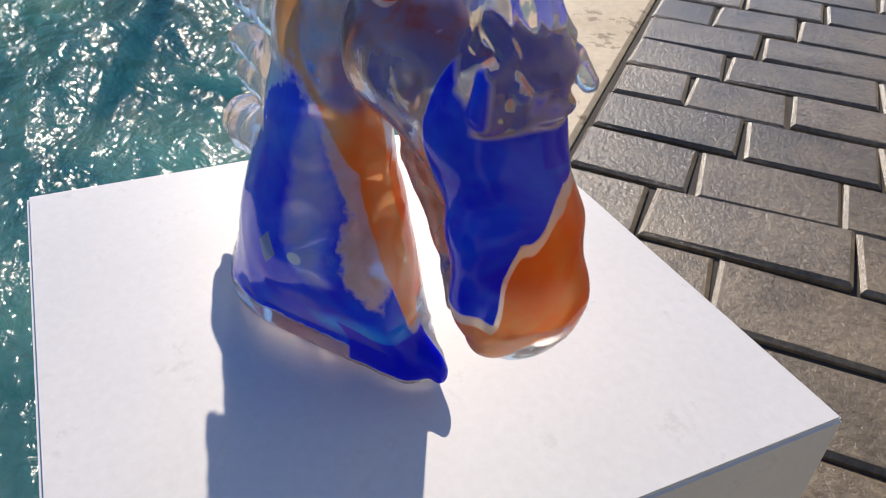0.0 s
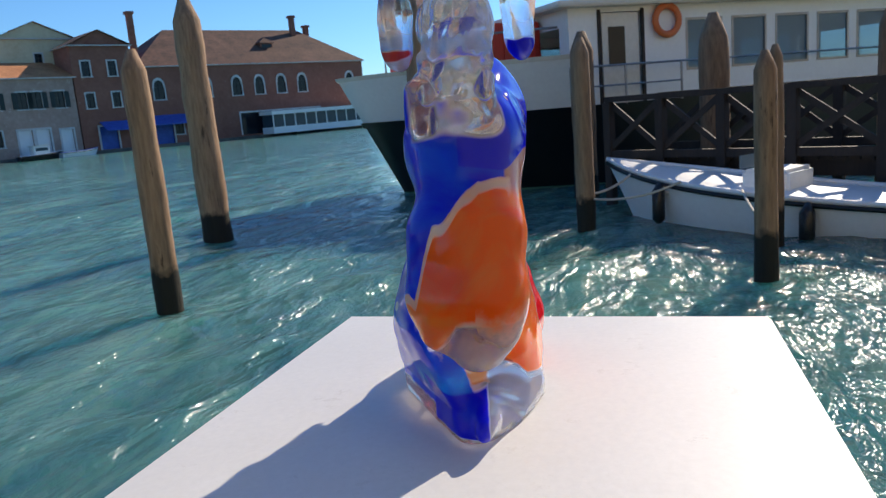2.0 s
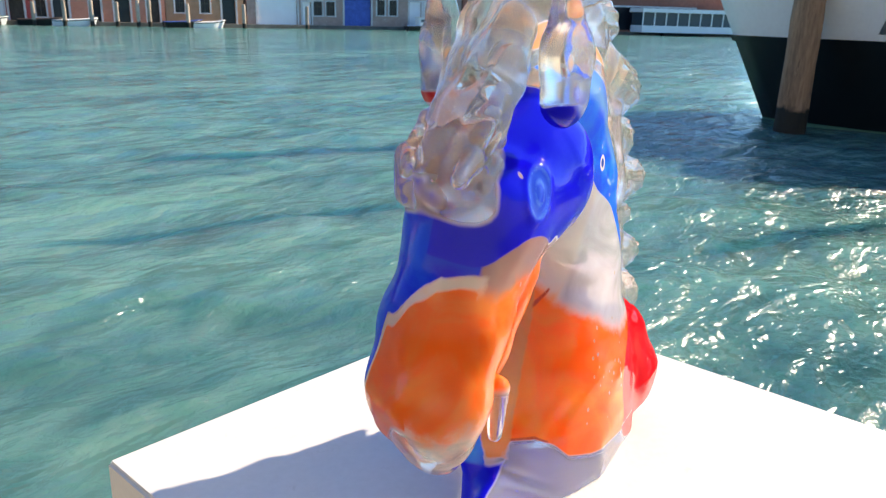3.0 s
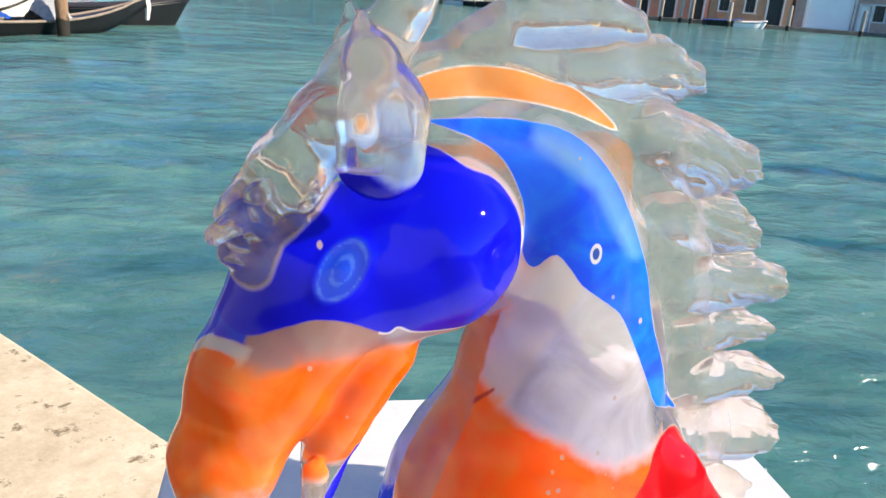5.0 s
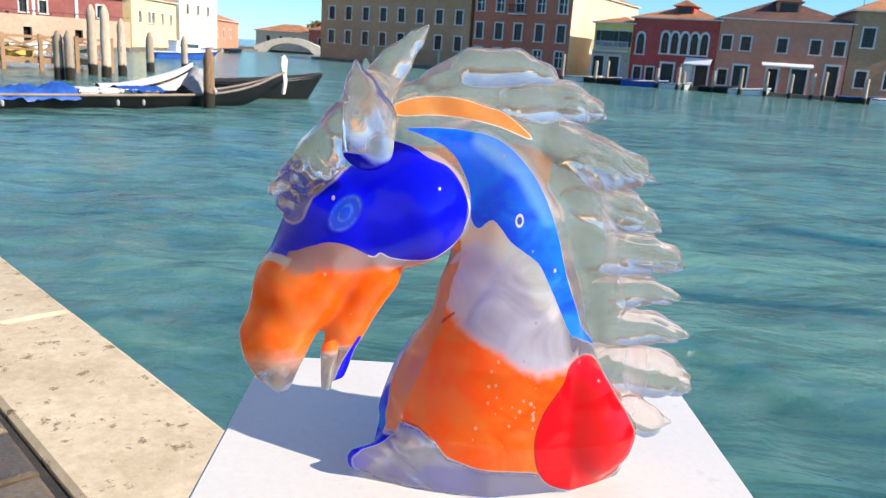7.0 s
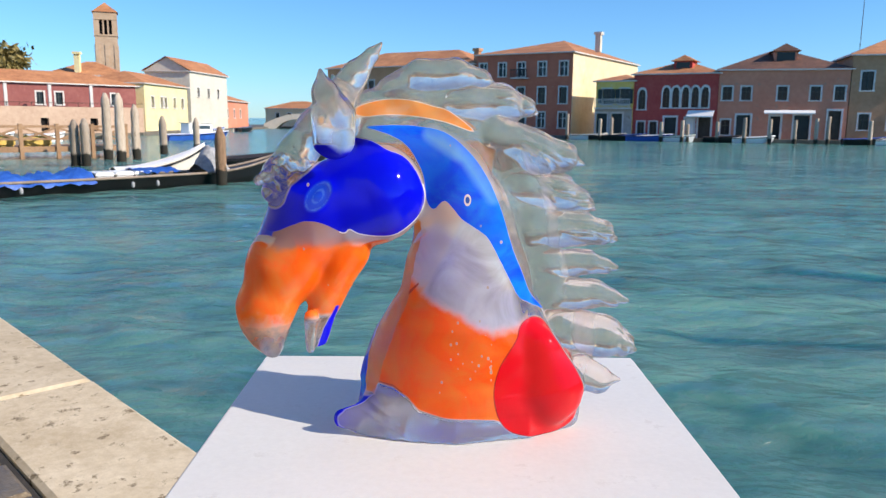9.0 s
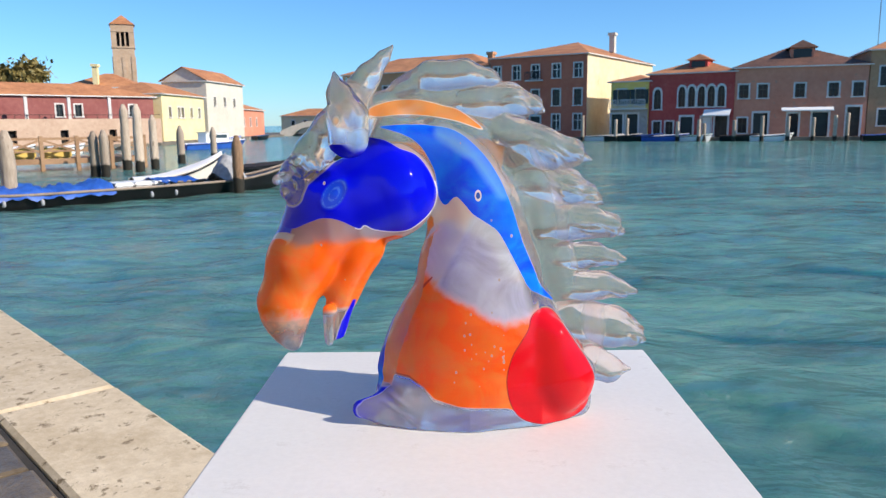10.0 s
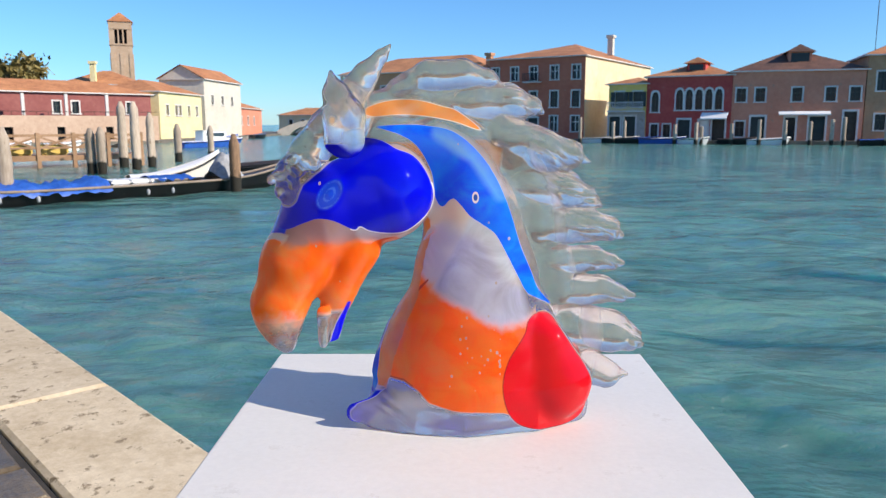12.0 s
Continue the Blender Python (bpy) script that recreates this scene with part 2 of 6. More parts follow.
def part(name, bm, material, parent=None, label="", smooth=False):
    ob = new(name, mesh_of(name, bm, material, smooth))
    if parent is not None:
        ob.parent = parent
    if label:
        tagged(ob, label)
    return ob


def holder(name, m, label, category, group="", kind=""):
    ob = new(name)
    ob.empty_display_size = 0.1
    ob.matrix_world = m
    return tagged(ob, label, category, group, kind)


def add_box(bm, lo, hi, m=None, bevel=0.0):
    made = bmesh.ops.create_cube(bm, size=1)["verts"]
    lo, hi = Vector(lo), Vector(hi)
    for v in made:
        v.co = Vector([(lo[i] + hi[i]) / 2 + v.co[i] * (hi[i] - lo[i]) for i in range(3)])
    if bevel:
        edges = list({e for v in made for e in v.link_edges})
        made = list({v for f in bmesh.ops.bevel(bm, geom=edges, offset=bevel, segments=2, affect="EDGES")["faces"] for v in f.verts} | {v for v in made if v.is_valid})
    if m is not None:
        for v in made:
            v.co = m @ v.co
    return made


def box(lo, hi, m=None, bevel=0.0):
    bm = bmesh.new()
    add_box(bm, lo, hi, m, bevel)
    return bm


def add_tube(bm, points, radii, sides=10, caps=True):
    """A tube through points, each with its radius."""
    rings = []
    for i, p in enumerate(points):
        p = Vector(p)
        a, b = Vector(points[max(0, i - 1)]), Vector(points[min(len(points) - 1, i + 1)])
        way = (b - a).normalized()
        side = way.cross(Vector((0, 0, 1)) if abs(way.z) < 0.9 else Vector((1, 0, 0))).normalized()
        up = side.cross(way)
        r = radii[i] if isinstance(radii, (list, tuple)) else radii
        rings.append([bm.verts.new(p + (side * math.cos(k * math.tau / sides) + up * math.sin(k * math.tau / sides)) * r) for k in range(sides)])
    for r0, r1 in zip(rings, rings[1:]):
        for k in range(sides):
            bm.faces.new((r0[k], r0[(k + 1) % sides], r1[(k + 1) % sides], r1[k]))
    if caps:
        bm.faces.new(rings[0][::-1])
        bm.faces.new(rings[-1])
    return rings


def tube(points, radii, sides=10):
    bm = bmesh.new()
    add_tube(bm, points, radii, sides)
    return bm


def sheet(rows):
    """A skin over rows of points."""
    bm = bmesh.new()
    vs = [[bm.verts.new(p) for p in row] for row in rows]
    for a, b in zip(vs, vs[1:]):
        for i in range(len(a) - 1):
            bm.faces.new((a[i], a[i + 1], b[i + 1], b[i]))
    return bm


def panel(bm, x0, x1, z0, z1, y, thick, holes):
    """One wall in the x-z plane with holes (x0, x1, z0, z1) right through it."""
    xs = sorted({x0, x1, *[v for h in holes for v in h[:2]]})
    zs = sorted({z0, z1, *[v for h in holes for v in h[2:]]})
    solid = {(i, k) for i in range(len(xs) - 1) for k in range(len(zs) - 1)
             if not any(h[0] < (xs[i] + xs[i + 1]) / 2 < h[1] and h[2] < (zs[k] + zs[k + 1]) / 2 < h[3] for h in holes)}
    made = {}

    def vert(i, k, back):
        if (i, k, back) not in made:
            made[i, k, back] = bm.verts.new((xs[i], y + thick * back, zs[k]))
        return made[i, k, back]

    for i, k in solid:
        ring = [(i, k), (i + 1, k), (i + 1, k + 1), (i, k + 1)]
        bm.faces.new([vert(*c, 0) for c in ring])
        bm.faces.new([vert(*c, 1) for c in ring[::-1]])
        for n, (a, b) in zip(((i, k - 1), (i + 1, k), (i, k + 1), (i - 1, k)), zip(ring, ring[1:] + ring[:1])):
            if n not in solid:
                bm.faces.new((vert(*b, 0), vert(*a, 0), vert(*a, 1), vert(*b, 1)))


def along(p0, p1):
    """A frame at p0 with x along the front towards p1, y into the block behind it, z up."""
    p0, p1 = Vector((*p0, 0)), Vector((*p1, 0))
    x = (p1 - p0).normalized()
    y = Vector((-x.y, x.x, 0))
    m = Matrix.Identity(4)
    for i in range(3):
        m[i][0], m[i][1], m[i][2], m[i][3] = x[i], y[i], (0, 0, 1)[i], p0[i]
    return m, (p1 - p0).length


# ---- water, quay and paving ----
WATER_Z = -0.9
QT = Vector((-0.685, 0.729, 0)).normalized()      # along the quay
QN = Vector((QT.y, -QT.x, 0))                     # towards the water
EDGE, INNER = 0.81, 0.27
QUAY = Matrix(((QT.x, QN.x, 0, 0), (QT.y, QN.y, 0, 0), (0, 0, 1, 0), (0, 0, 0, 1)))   # local x along, y towards the water



def rippled_water():
    """One sheet to the horizon, finely meshed and rippled near the quay, coarser and flatter with distance."""
    near = np.arange(0, 14, 0.085)
    steps = [14.0]
    while steps[-1] < 3000:
        steps.append(steps[-1] * 1.03 + 0.05)
    half = np.r_[near, steps]
    axis = np.r_[-half[:0:-1], half]
    n = len(axis)
    cx, cy = np.meshgrid(axis + 2.0, axis + 3.0, indexing="ij")
    room = np.maximum(np.gradient(axis)[:, None], np.gradient(axis)[None, :])
    rng = np.random.default_rng(7)
    z = np.zeros_like(cx)
    for _ in range(46):
        wave = 0.32 * 2.0 ** rng.uniform(0, 3.6)
        a = radians(70) + rng.normal(0, 0.75)
        phase = (cx * math.cos(a) + cy * math.sin(a)) * math.tau / wave + rng.uniform(0, 7) + 1.2 * np.sin(cx * 0.31 + cy * 0.23 + rng.uniform(0, 7))
        z += np.where(room < wave / 3, 1.0, 0.0) * wave * 0.0048 * np.sin(phase) * (0.6 + 0.4 * np.sin(cx * 0.13 + rng.uniform(0, 7)) * np.sin(cy * 0.17 + rng.uniform(0, 7)))
    verts = np.stack([cx, cy, z], -1).reshape(-1, 3)
    i = np.arange(n * n).reshape(n, n)
    faces = np.stack([i[:-1, :-1], i[1:, :-1], i[1:, 1:], i[:-1, 1:]], -1).reshape(-1, 4)
    me = bpy.data.meshes.new("water")
    me.vertices.add(len(verts))
    me.vertices.foreach_set("co", verts.ravel())
    me.loops.add(faces.size)
    me.loops.foreach_set("vertex_index", faces.ravel())
    me.polygons.add(len(faces))
    me.polygons.foreach_set("loop_start", np.arange(0, faces.size, 4))
    me.update(calc_edges=True)
    me.polygons.foreach_set("use_smooth", [True] * len(me.polygons))
    me.materials.append(M_WATER)
    ob = new("water", me)
    ob.location.z = WATER_Z
    return tagged(ob, "rippled green-blue canal water in sunshine", "water", kind="structure")


rippled_water()
quay_wall = part("quay_wall", box((-160, -60, -3.0), (160, EDGE - 0.03, -0.30)), M_QUAYWALL)
quay_wall.matrix_world = QUAY
tagged(quay_wall, "weathered stone quay wall above the canal", "quay", kind="structure")
pavement = part("pavement", box((-160, -60, -0.29), (160, INNER - 0.005, -0.022)), M_JOINT)
pavement.matrix_world = QUAY
tagged(pavement, "dark grey trachyte paving slabs with dirty joints", "pavement", kind="structure")

bounce_wall = part("wall_bounce", box((-45, -7.2, 0.0), (45, -6.6, 8.0)), P_CREAM)     # unseen wall, added to close the land side and bounce warm light
bounce_wall.matrix_world = QUAY
tagged(bounce_wall, "unseen plain cream wall added along the quay to bounce warm light", "wall", kind="structure")

# ---- plinth ----
bm = bmesh.new()
TOP = ((-0.2, -0.215), (0.195, -0.201), (0.199, 0.201), (-0.2, 0.2))
low = [bm.verts.new((x, y, 0.0)) for x, y in TOP]
high = [bm.verts.new((x, y, 1.0)) for x, y in TOP]
for i in range(4):
    bm.faces.new((low[i], low[(i + 1) % 4], high[(i + 1) % 4], high[i]))
bm.faces.new(high)
bm.faces.new(low[::-1])
bmesh.ops.bevel(bm, geom=list(bm.edges), offset=0.0022, segments=2, affect="EDGES")
plinth = part("plinth", bm, M_PLINTH)
tagged(plinth, "white painted square wooden plinth on the quay", "plinth")


# ---- houses ----
def house(p0, p1, depth, eave, wall, label, windows=(), doors=(), roof="hip", rise=2.0, base=-0.9, storey=None, chimneys=(), overhang=0.35, group="houses along the canal", side=None, foot=None, dormers=(), awnings=(), balconies=(), stack=None, tiles=None):
    """A canal house whose front runs from p0 to p1; windows and doors are (x, z, width, height, kind) on that front."""
    m, width = along(p0, p1)
    m.translation.z = base
    h = eave - base
    thing = holder("house", m, label, "house", group)
    openings = [(x - w / 2, z - base, x + w / 2, z - base + t) for x, z, w, t, *_ in (*windows, *doors)]
    bm = bmesh.new()
    panel(bm, 0.0, width, 0.0, h, 0.0, 0.4, [(x0, x1, max(z0, 0.001), z1) for x0, z0, x1, z1 in openings])
    part("front_wall", bm, wall, thing)
    part("side_wall", box((0, 0.4, 0), (0.4, depth, h)), wall, thing)
    part("side_wall", box((width - 0.4, 0.4, 0), (width, depth, h)), wall, thing)
    part("rear_wall", box((0.4, depth - 0.4, 0), (width - 0.4, depth, h)), wall, thing)
    if side is not None:
        part("side_wall", box((width, 0.02, 0), (width + 0.03, depth - 0.02, h)), side, thing, "cream plastered side wall")
    # flat sheet whose near-black colour paints the unlit rooms
    part("shade_filler", box((0.4, 0.9, 0.0), (width - 0.4, 1.0, h - 0.1)), M_ROOM_SHADE, thing, "near-black sheet painted as the shade of the rooms")
    for x, z, w, t, kind in windows:
        z -= base
        bm = bmesh.new()
        f = 0.16
        if kind == "arch":
            k = 9
            for i in range(k):
                a0, a1 = math.pi * i / k, math.pi * (i + 1) / k
                q0, q1 = [(math.cos(a) * (w / 2 + f), math.sin(a) ** 0.8 * (w * 0.8 + f)) for a in (a0, a1)]
                r0, r1 = [(math.cos(a) * w / 2 * 0.9, math.sin(a) ** 0.8 * w * 0.68) for a in (a0, a1)]
                vs = [bm.verts.new((x + px, yy, z + t - w * 0.8 + pz)) for yy in (-0.06, 0.1) for px, pz in (q0, q1, r1, r0)]
                for quad in ((0, 1, 2, 3), (7, 6, 5, 4), (0, 4, 5, 1), (1, 5, 6, 2), (2, 6, 7, 3), (3, 7, 4, 0)):
                    bm.faces.new([vs[j] for j in quad])
            top = t - w * 0.8
        else:
            add_box(bm, (x - w / 2 - f, -0.05, z + t), (x + w / 2 + f, 0.1, z + t + f))
            top = t
        add_box(bm, (x - w / 2 - f, -0.052, z), (x - w / 2, 0.1, z + top))
        add_box(bm, (x + w / 2, -0.052, z), (x + w / 2 + f, 0.1, z + top))
        win = part("window", bm, M_STONE, thing, "window in a pale stone surround")
        part("sill", box((x - w / 2 - f - 0.05, -0.14, z - 0.13), (x + w / 2 + f + 0.05, 0.1, z - 0.002)), M_STONE, win)
        part("pane", box((x - w / 2, 0.18, z), (x + w / 2, 0.21, z + t)), M_PANE, win)
        bm = bmesh.new()
        add_box(bm, (x - 0.04, 0.14, z + 0.02), (x + 0.04, 0.178, z + t - 0.02))
        add_box(bm, (x - w / 2 + 0.01, 0.141, z + t * 0.6), (x + w / 2 - 0.01, 0.177, z + t * 0.6 + 0.06))
        part("glazing_bar", bm, M_SHUTTER if kind != "light" else M_WHITE, win)
        if kind == "shut":
            for s in (-1, 1):
                bm = bmesh.new()
                x0, x1 = sorted((x + s * (w / 2 + 0.03), x + s * (w + 0.02)))
                add_box(bm, (x0, -0.12, z + 0.03), (x1, -0.06, z + t - 0.03))
                part("shutter", bm, M_SHUTTER, win, "open dark shutter")
    for x, z, w, t, kind in doors:
        z -= base
        bm = bmesh.new()
        add_box(bm, (x - w / 2 - 0.2, -0.06, z), (x - w / 2, 0.1, z + t))
        add_box(bm, (x + w / 2, -0.06, z), (x + w / 2 + 0.2, 0.1, z + t))
        add_box(bm, (x - w / 2 - 0.2, -0.061, z + t), (x + w / 2 + 0.2, 0.1, z + t + 0.22))
        door = part("door", bm, M_STONE, thing, "doorway in a pale stone frame")
        leaf = {"wood": M_BARK, "dark": M_SHUTTER, "white": M_WHITE, "blue": M_TARP, "glass": M_PANE}[kind]
        part("leaf", box((x - w / 2, 0.2, z), (x + w / 2, 0.26, z + t)), leaf, door)
    o = overhang
    bm = bmesh.new()
    add_box(bm, (-o, -o, h), (width + o, depth + o, h + 0.12))
    part("cornice", bm, M_STONE, thing, "pale moulded eaves")
    z0 = h + 0.125
    gables = []
    bm = bmesh.new()
    a = [bm.verts.new(c) for c in ((-o, -o, z0), (width + o, -o, z0), (width + o, depth + o, z0), (-o, depth + o, z0))]
    if roof == "hip":
        d = min(width, depth) / 2
        if width > depth:
            r = [bm.verts.new((d, depth / 2, z0 + rise)), bm.verts.new((width - d, depth / 2, z0 + rise))]
            bm.faces.new((a[0], a[1], r[1], r[0]))
            bm.faces.new((a[1], a[2], r[1]))
            bm.faces.new((a[2], a[3], r[0], r[1]))
            bm.faces.new((a[3], a[0], r[0]))
        else:
            r = bm.verts.new((width / 2, depth / 2, z0 + rise))
            for i in range(4):
                bm.faces.new((a[i], a[(i + 1) % 4], r))
    elif roof == "gable":       # ridge along the front
        r = [bm.verts.new((-o, depth / 2, z0 + rise)), bm.verts.new((width + o, depth / 2, z0 + rise))]
        bm.faces.new((a[0], a[1], r[1], r[0]))
        bm.faces.new((a[2], a[3], r[0], r[1]))
        gables = [((0, 0), (0, depth), (0, depth / 2)), ((width, depth), (width, 0), (width, depth / 2))]
    else:                       # gable facing the water
        r = [bm.verts.new((width / 2, -o, z0 + rise)), bm.verts.new((width / 2, depth + o, z0 + rise))]
        bm.faces.new((a[1], a[2], r[1], r[0]))
        bm.faces.new((a[3], a[0], r[0], r[1]))
        gables = [((width, 0), (0, 0), (width / 2, 0)), ((0, depth), (width, depth), (width / 2, depth))]
    bm.faces.new(a[::-1])
    top = part("roof", bm, tiles or M_ROOF, thing, "weathered terracotta tiled roof")
    for tri in gables:
        gm = bmesh.new()
        vs = [gm.verts.new((x, y, z0 + (rise * 0.97 if i == 2 else 0))) for i, (x, y) in enumerate(tri)]
        gm.faces.new(vs)
        extra = bmesh.ops.extrude_face_region(gm, geom=list(gm.faces))["geom"]
        inward = Vector((width / 2 - tri[2][0], depth / 2 - tri[2][1], 0)).normalized() * 0.3
        for v in extra:
            if isinstance(v, bmesh.types.BMVert):
                v.co += inward
        part("gable", gm, wall, thing)
    for x, y, zz, tall in chimneys:
        bm = bmesh.new()
        add_box(bm, (x - 0.35, y - 0.35, h + zz), (x + 0.35, y + 0.35, h + zz + tall))
        add_box(bm, (x - 0.5, y - 0.5, h + zz + tall), (x + 0.5, y + 0.5, h + zz + tall + 0.35))
        part("chimney", bm, stack or wall, top)
    for x, y, w, z1, z2 in dormers:             # a small roofed window standing on the roof
        d = part("dormer", box((x - w / 2, y, h + 0.2), (x + w / 2, y + 2.6, h + z1)), wall, top)
        part("pane", box((x - w / 2 + 0.25, y - 0.03, h + z1 * 0.5), (x + w / 2 - 0.25, y - 0.005, h + z1 - 0.12)), M_PANE, d)
        bm = bmesh.new()
        e = [bm.verts.new((x + q * (w / 2 + 0.35), yy, h + z1)) for yy in (y - 0.35, y + 3.0) for q in (-1, 1)]
        g = [bm.verts.new((x, yy, h + z2)) for yy in (y + 0.5, y + 3.0)]
        bm.faces.new((e[0], e[1], g[0]))
        bm.faces.new((e[1], e[3], g[1], g[0]))
        bm.faces.new((e[2], e[0], g[0], g[1]))
        bm.faces.new((e[3], e[2], g[1]))
        bm.faces.new((e[0], e[2], e[3], e[1]))
        part("dormer_roof", bm, tiles or M_ROOF, d)
    for x, z, w, t, out, mat in awnings:
        z -= base
        bm = bmesh.new()
        prof = [(0.0, z + t), (-out, z + 0.12), (-out, z), (-out + 0.04, z), (-out + 0.04, z + 0.10), (0.0, z + t - 0.06)]
        ends = [[bm.verts.new((xx, py - 0.07, pz)) for py, pz in prof] for xx in (x - w / 2, x + w / 2)]
        bm.faces.new(ends[0])
        bm.faces.new(ends[1][::-1])
        for i in range(6):
            bm.faces.new((ends[0][(i + 1) % 6], ends[0][i], ends[1][i], ends[1][(i + 1) % 6]))
        part("awning", bm, mat, thing, "cloth awning over the entrance")
    for x, z, w, mat in balconies:
        z -= base
        b = part("balcony", box((x - w / 2, -0.85, z - 0.14), (x + w / 2, -0.07, z)), M_STONE, thing, "small balcony with a railing")
        part("rail", box((x - w / 2, -0.84, z + 0.92), (x + w / 2, -0.76, z + 1.0)), mat, b)
        n = max(4, int(w / 0.22))
        for i in range(n + 1):
            xx = x - w / 2 + 0.03 + (w - 0.06) * i / n
            part("baluster", box((xx - 0.03, -0.83, z), (xx + 0.03, -0.77, z + 0.92)), mat, b)
    if foot is not None:
        tall, mat = foot
        bm = bmesh.new()
        panel(bm, 0.02, width - 0.02, 0.0, tall, -0.065, 0.06, [(x0 - 0.2, x1 + 0.2, max(z0, 0.001), z1 + 0.22) for x0, z0, x1, z1 in openings if z1 + 0.3 < tall])
        part("ground_floor_facing", bm, mat, thing, "pale stone ground floor")
    return thing


def row(xs, z, w, t, kind="plain"):
    return [(x, z, w, t, kind) for x in xs]


house((-15.8, 112.9), (4.7, 99.2), 12, 8.2, P_BROWN, "ochre canal house with a low tiled roof",
      windows=row((2, 5, 8, 11, 14, 17, 20, 23), 4.8, 1.0, 1.7) + row((2, 5, 8, 11, 14, 17, 20, 23), 1.6, 1.0, 1.7), rise=2.4, chimneys=((24.0, 2, 0.2, 1.6),))
house((5.1, 98.9), (16.1, 92.1), 25, 9.2, P_BRICK, "tall brick-red canal house with a hipped roof",
      windows=row((0.9, 3.6, 6.2, 9.0, 11.8), 6.6, 0.95, 1.6, "light") + row((0.9, 3.6, 6.2, 9.0, 11.8), 3.3, 0.95, 1.9)
      + row((0.9, 3.6, 9.0, 11.8), 0.4, 0.95, 1.8, "light"), doors=[(6.2, -0.6, 1.3, 2.6, "dark")], rise=2.6, side=P_CREAM, chimneys=((11.6, 12, 1.0, 2.2),), stack=P_WHITE, balconies=((6.2, 6.4, 2.2, M_IRON),))
house((18.6, 90.2), (22.35, 87.9), 8, 5.7, P_YELLOW, "narrow yellow house with a balcony over pale arcades",
      windows=row((1.3, 3.4), 3.2, 1.0, 1.7, "shut"), doors=[(0.8, -0.5, 1.3, 2.6, "dark"), (2.6, -0.5, 1.3, 2.6, "dark")], rise=0.9, foot=(3.5, P_STONEGREY), balconies=((2.2, 2.75, 4.2, M_STONE),))
house((22.45, 88.1), (30.45, 83.5), 10, 6.4, P_DKRED, "dark red house with a row of pointed gothic windows",
      windows=row((1.0,), 2.6, 0.8, 2.3, "arch") + row((3.7, 4.75, 5.8, 6.85, 7.9), 2.8, 0.75, 2.3, "arch") + row((1.0, 2.4), -0.2, 0.8, 1.4),
      doors=[(4.3, -0.6, 1.3, 2.3, "dark"), (8.0, -0.6, 1.3, 2.6, "wood"), (6.4, -0.4, 0.9, 2.0, "white")], rise=1.7, dormers=((5.0, 1.6, 2.0, 1.55, 2.25),), awnings=((7.6, 1.75, 2.8, 0.75, 0.9, M_WHITE),))
house((30.5, 83.5), (42.7, 79.7), 12, 6.7, P_SALMON, "salmon plastered house with stone-framed windows and a dormer",
      windows=row((0.9, 2.8, 6.4, 9.6, 11.9), 3.6, 0.95, 1.4) + row((0.9,), -0.1, 0.9, 1.6),
      doors=[(2.7, -0.6, 1.4, 2.6, "dark"), (5.9, -0.5, 1.0, 2.4, "glass"), (8.5, -0.6, 1.5, 2.6, "dark"), (11.6, -0.5, 1.2, 3.0, "wood")], rise=2.5, tiles=M_DARKROOF, dormers=((6.7, 2.2, 2.3, 2.15, 3.0),), awnings=((7.2, 2.15, 5.0, 0.42, 0.5, M_WHITE),))
corner_house = house((42.8, 79.7), (50.9, 77.3), 11, 8.1, P_BROWN, "brown plastered canal house with dark windows",
      windows=row((1.5, 4.2, 6.9), 4.6, 1.1, 1.9) + row((1.5, 4.2), 0.6, 1.0, 1.6), doors=[(6.8, -0.6, 1.5, 2.8, "dark")], rise=2.0)
part("aerial_mast", tube([(0.7, 1.0, 8.9), (0.7, 1.0, 15.4)], 0.035, 6), M_IRON, corner_house, "thin aerial mast on the roof")
house((51.3, 77.2), (62.2, 74.2), 11, 7.9, P_MAUVE, "faded brown house with wide shop openings",
      windows=row((1.5, 4.4, 6.2, 8.0, 9.8), 4.6, 1.1, 1.9, "shut") + row((8.6, 10.2), 0.6, 1.1, 1.6),
      doors=[(3.6, -0.5, 4.8, 3.4, "white"), (7.2, -0.5, 1.1, 2.6, "white")], roof="gable", rise=2.4)
house((62.2, 74.2), (77.4, 67.9), 11, 8.3, P_MAUVE, "long faded brick house with shuttered windows",
      windows=row((1.4, 5.4, 7.2, 10.3, 12.0, 14.6), 4.9, 1.1, 1.9, "shut") + row((5.4, 7.0), 0.8, 1.0, 1.8),
      doors=[(2.4, -0.5, 3.4, 3.2, "blue"), (10.0, -0.3, 1.6, 2.8, "white"), (12.0, -0.3, 1.6, 2.8, "white"), (14.8, -0.3, 1.5, 2.6, "white")], roof="gable", rise=2.2)
house((77.5, 67.8), (83.8, 64.3), 11, 12.0, P_SHADEBRICK, "narrow tall brick house with its gable to the canal",
      windows=row((1.6, 4.8), 8.4, 1.0, 1.8) + row((1.6, 4.8), 4.6, 1.0, 1.8), doors=[(3.2, -0.5, 2.2, 2.8, "blue")], roof="front", rise=1.8, tiles=M_DARKROOF, awnings=((4.2, 1.7, 4.0, 1.2, 2.0, M_TARP),))
house((74.5, 75.5), (82.5, 71.2), 9, 13.4, P_CREAM, "cream house rising behind the waterfront roofs",
      windows=row((4.6,), 10.4, 0.9, 1.3), roof="front", rise=2.0, chimneys=((0.6, 2, 0.2, 1.8), (1.6, 5, 0.5, 1.6)))
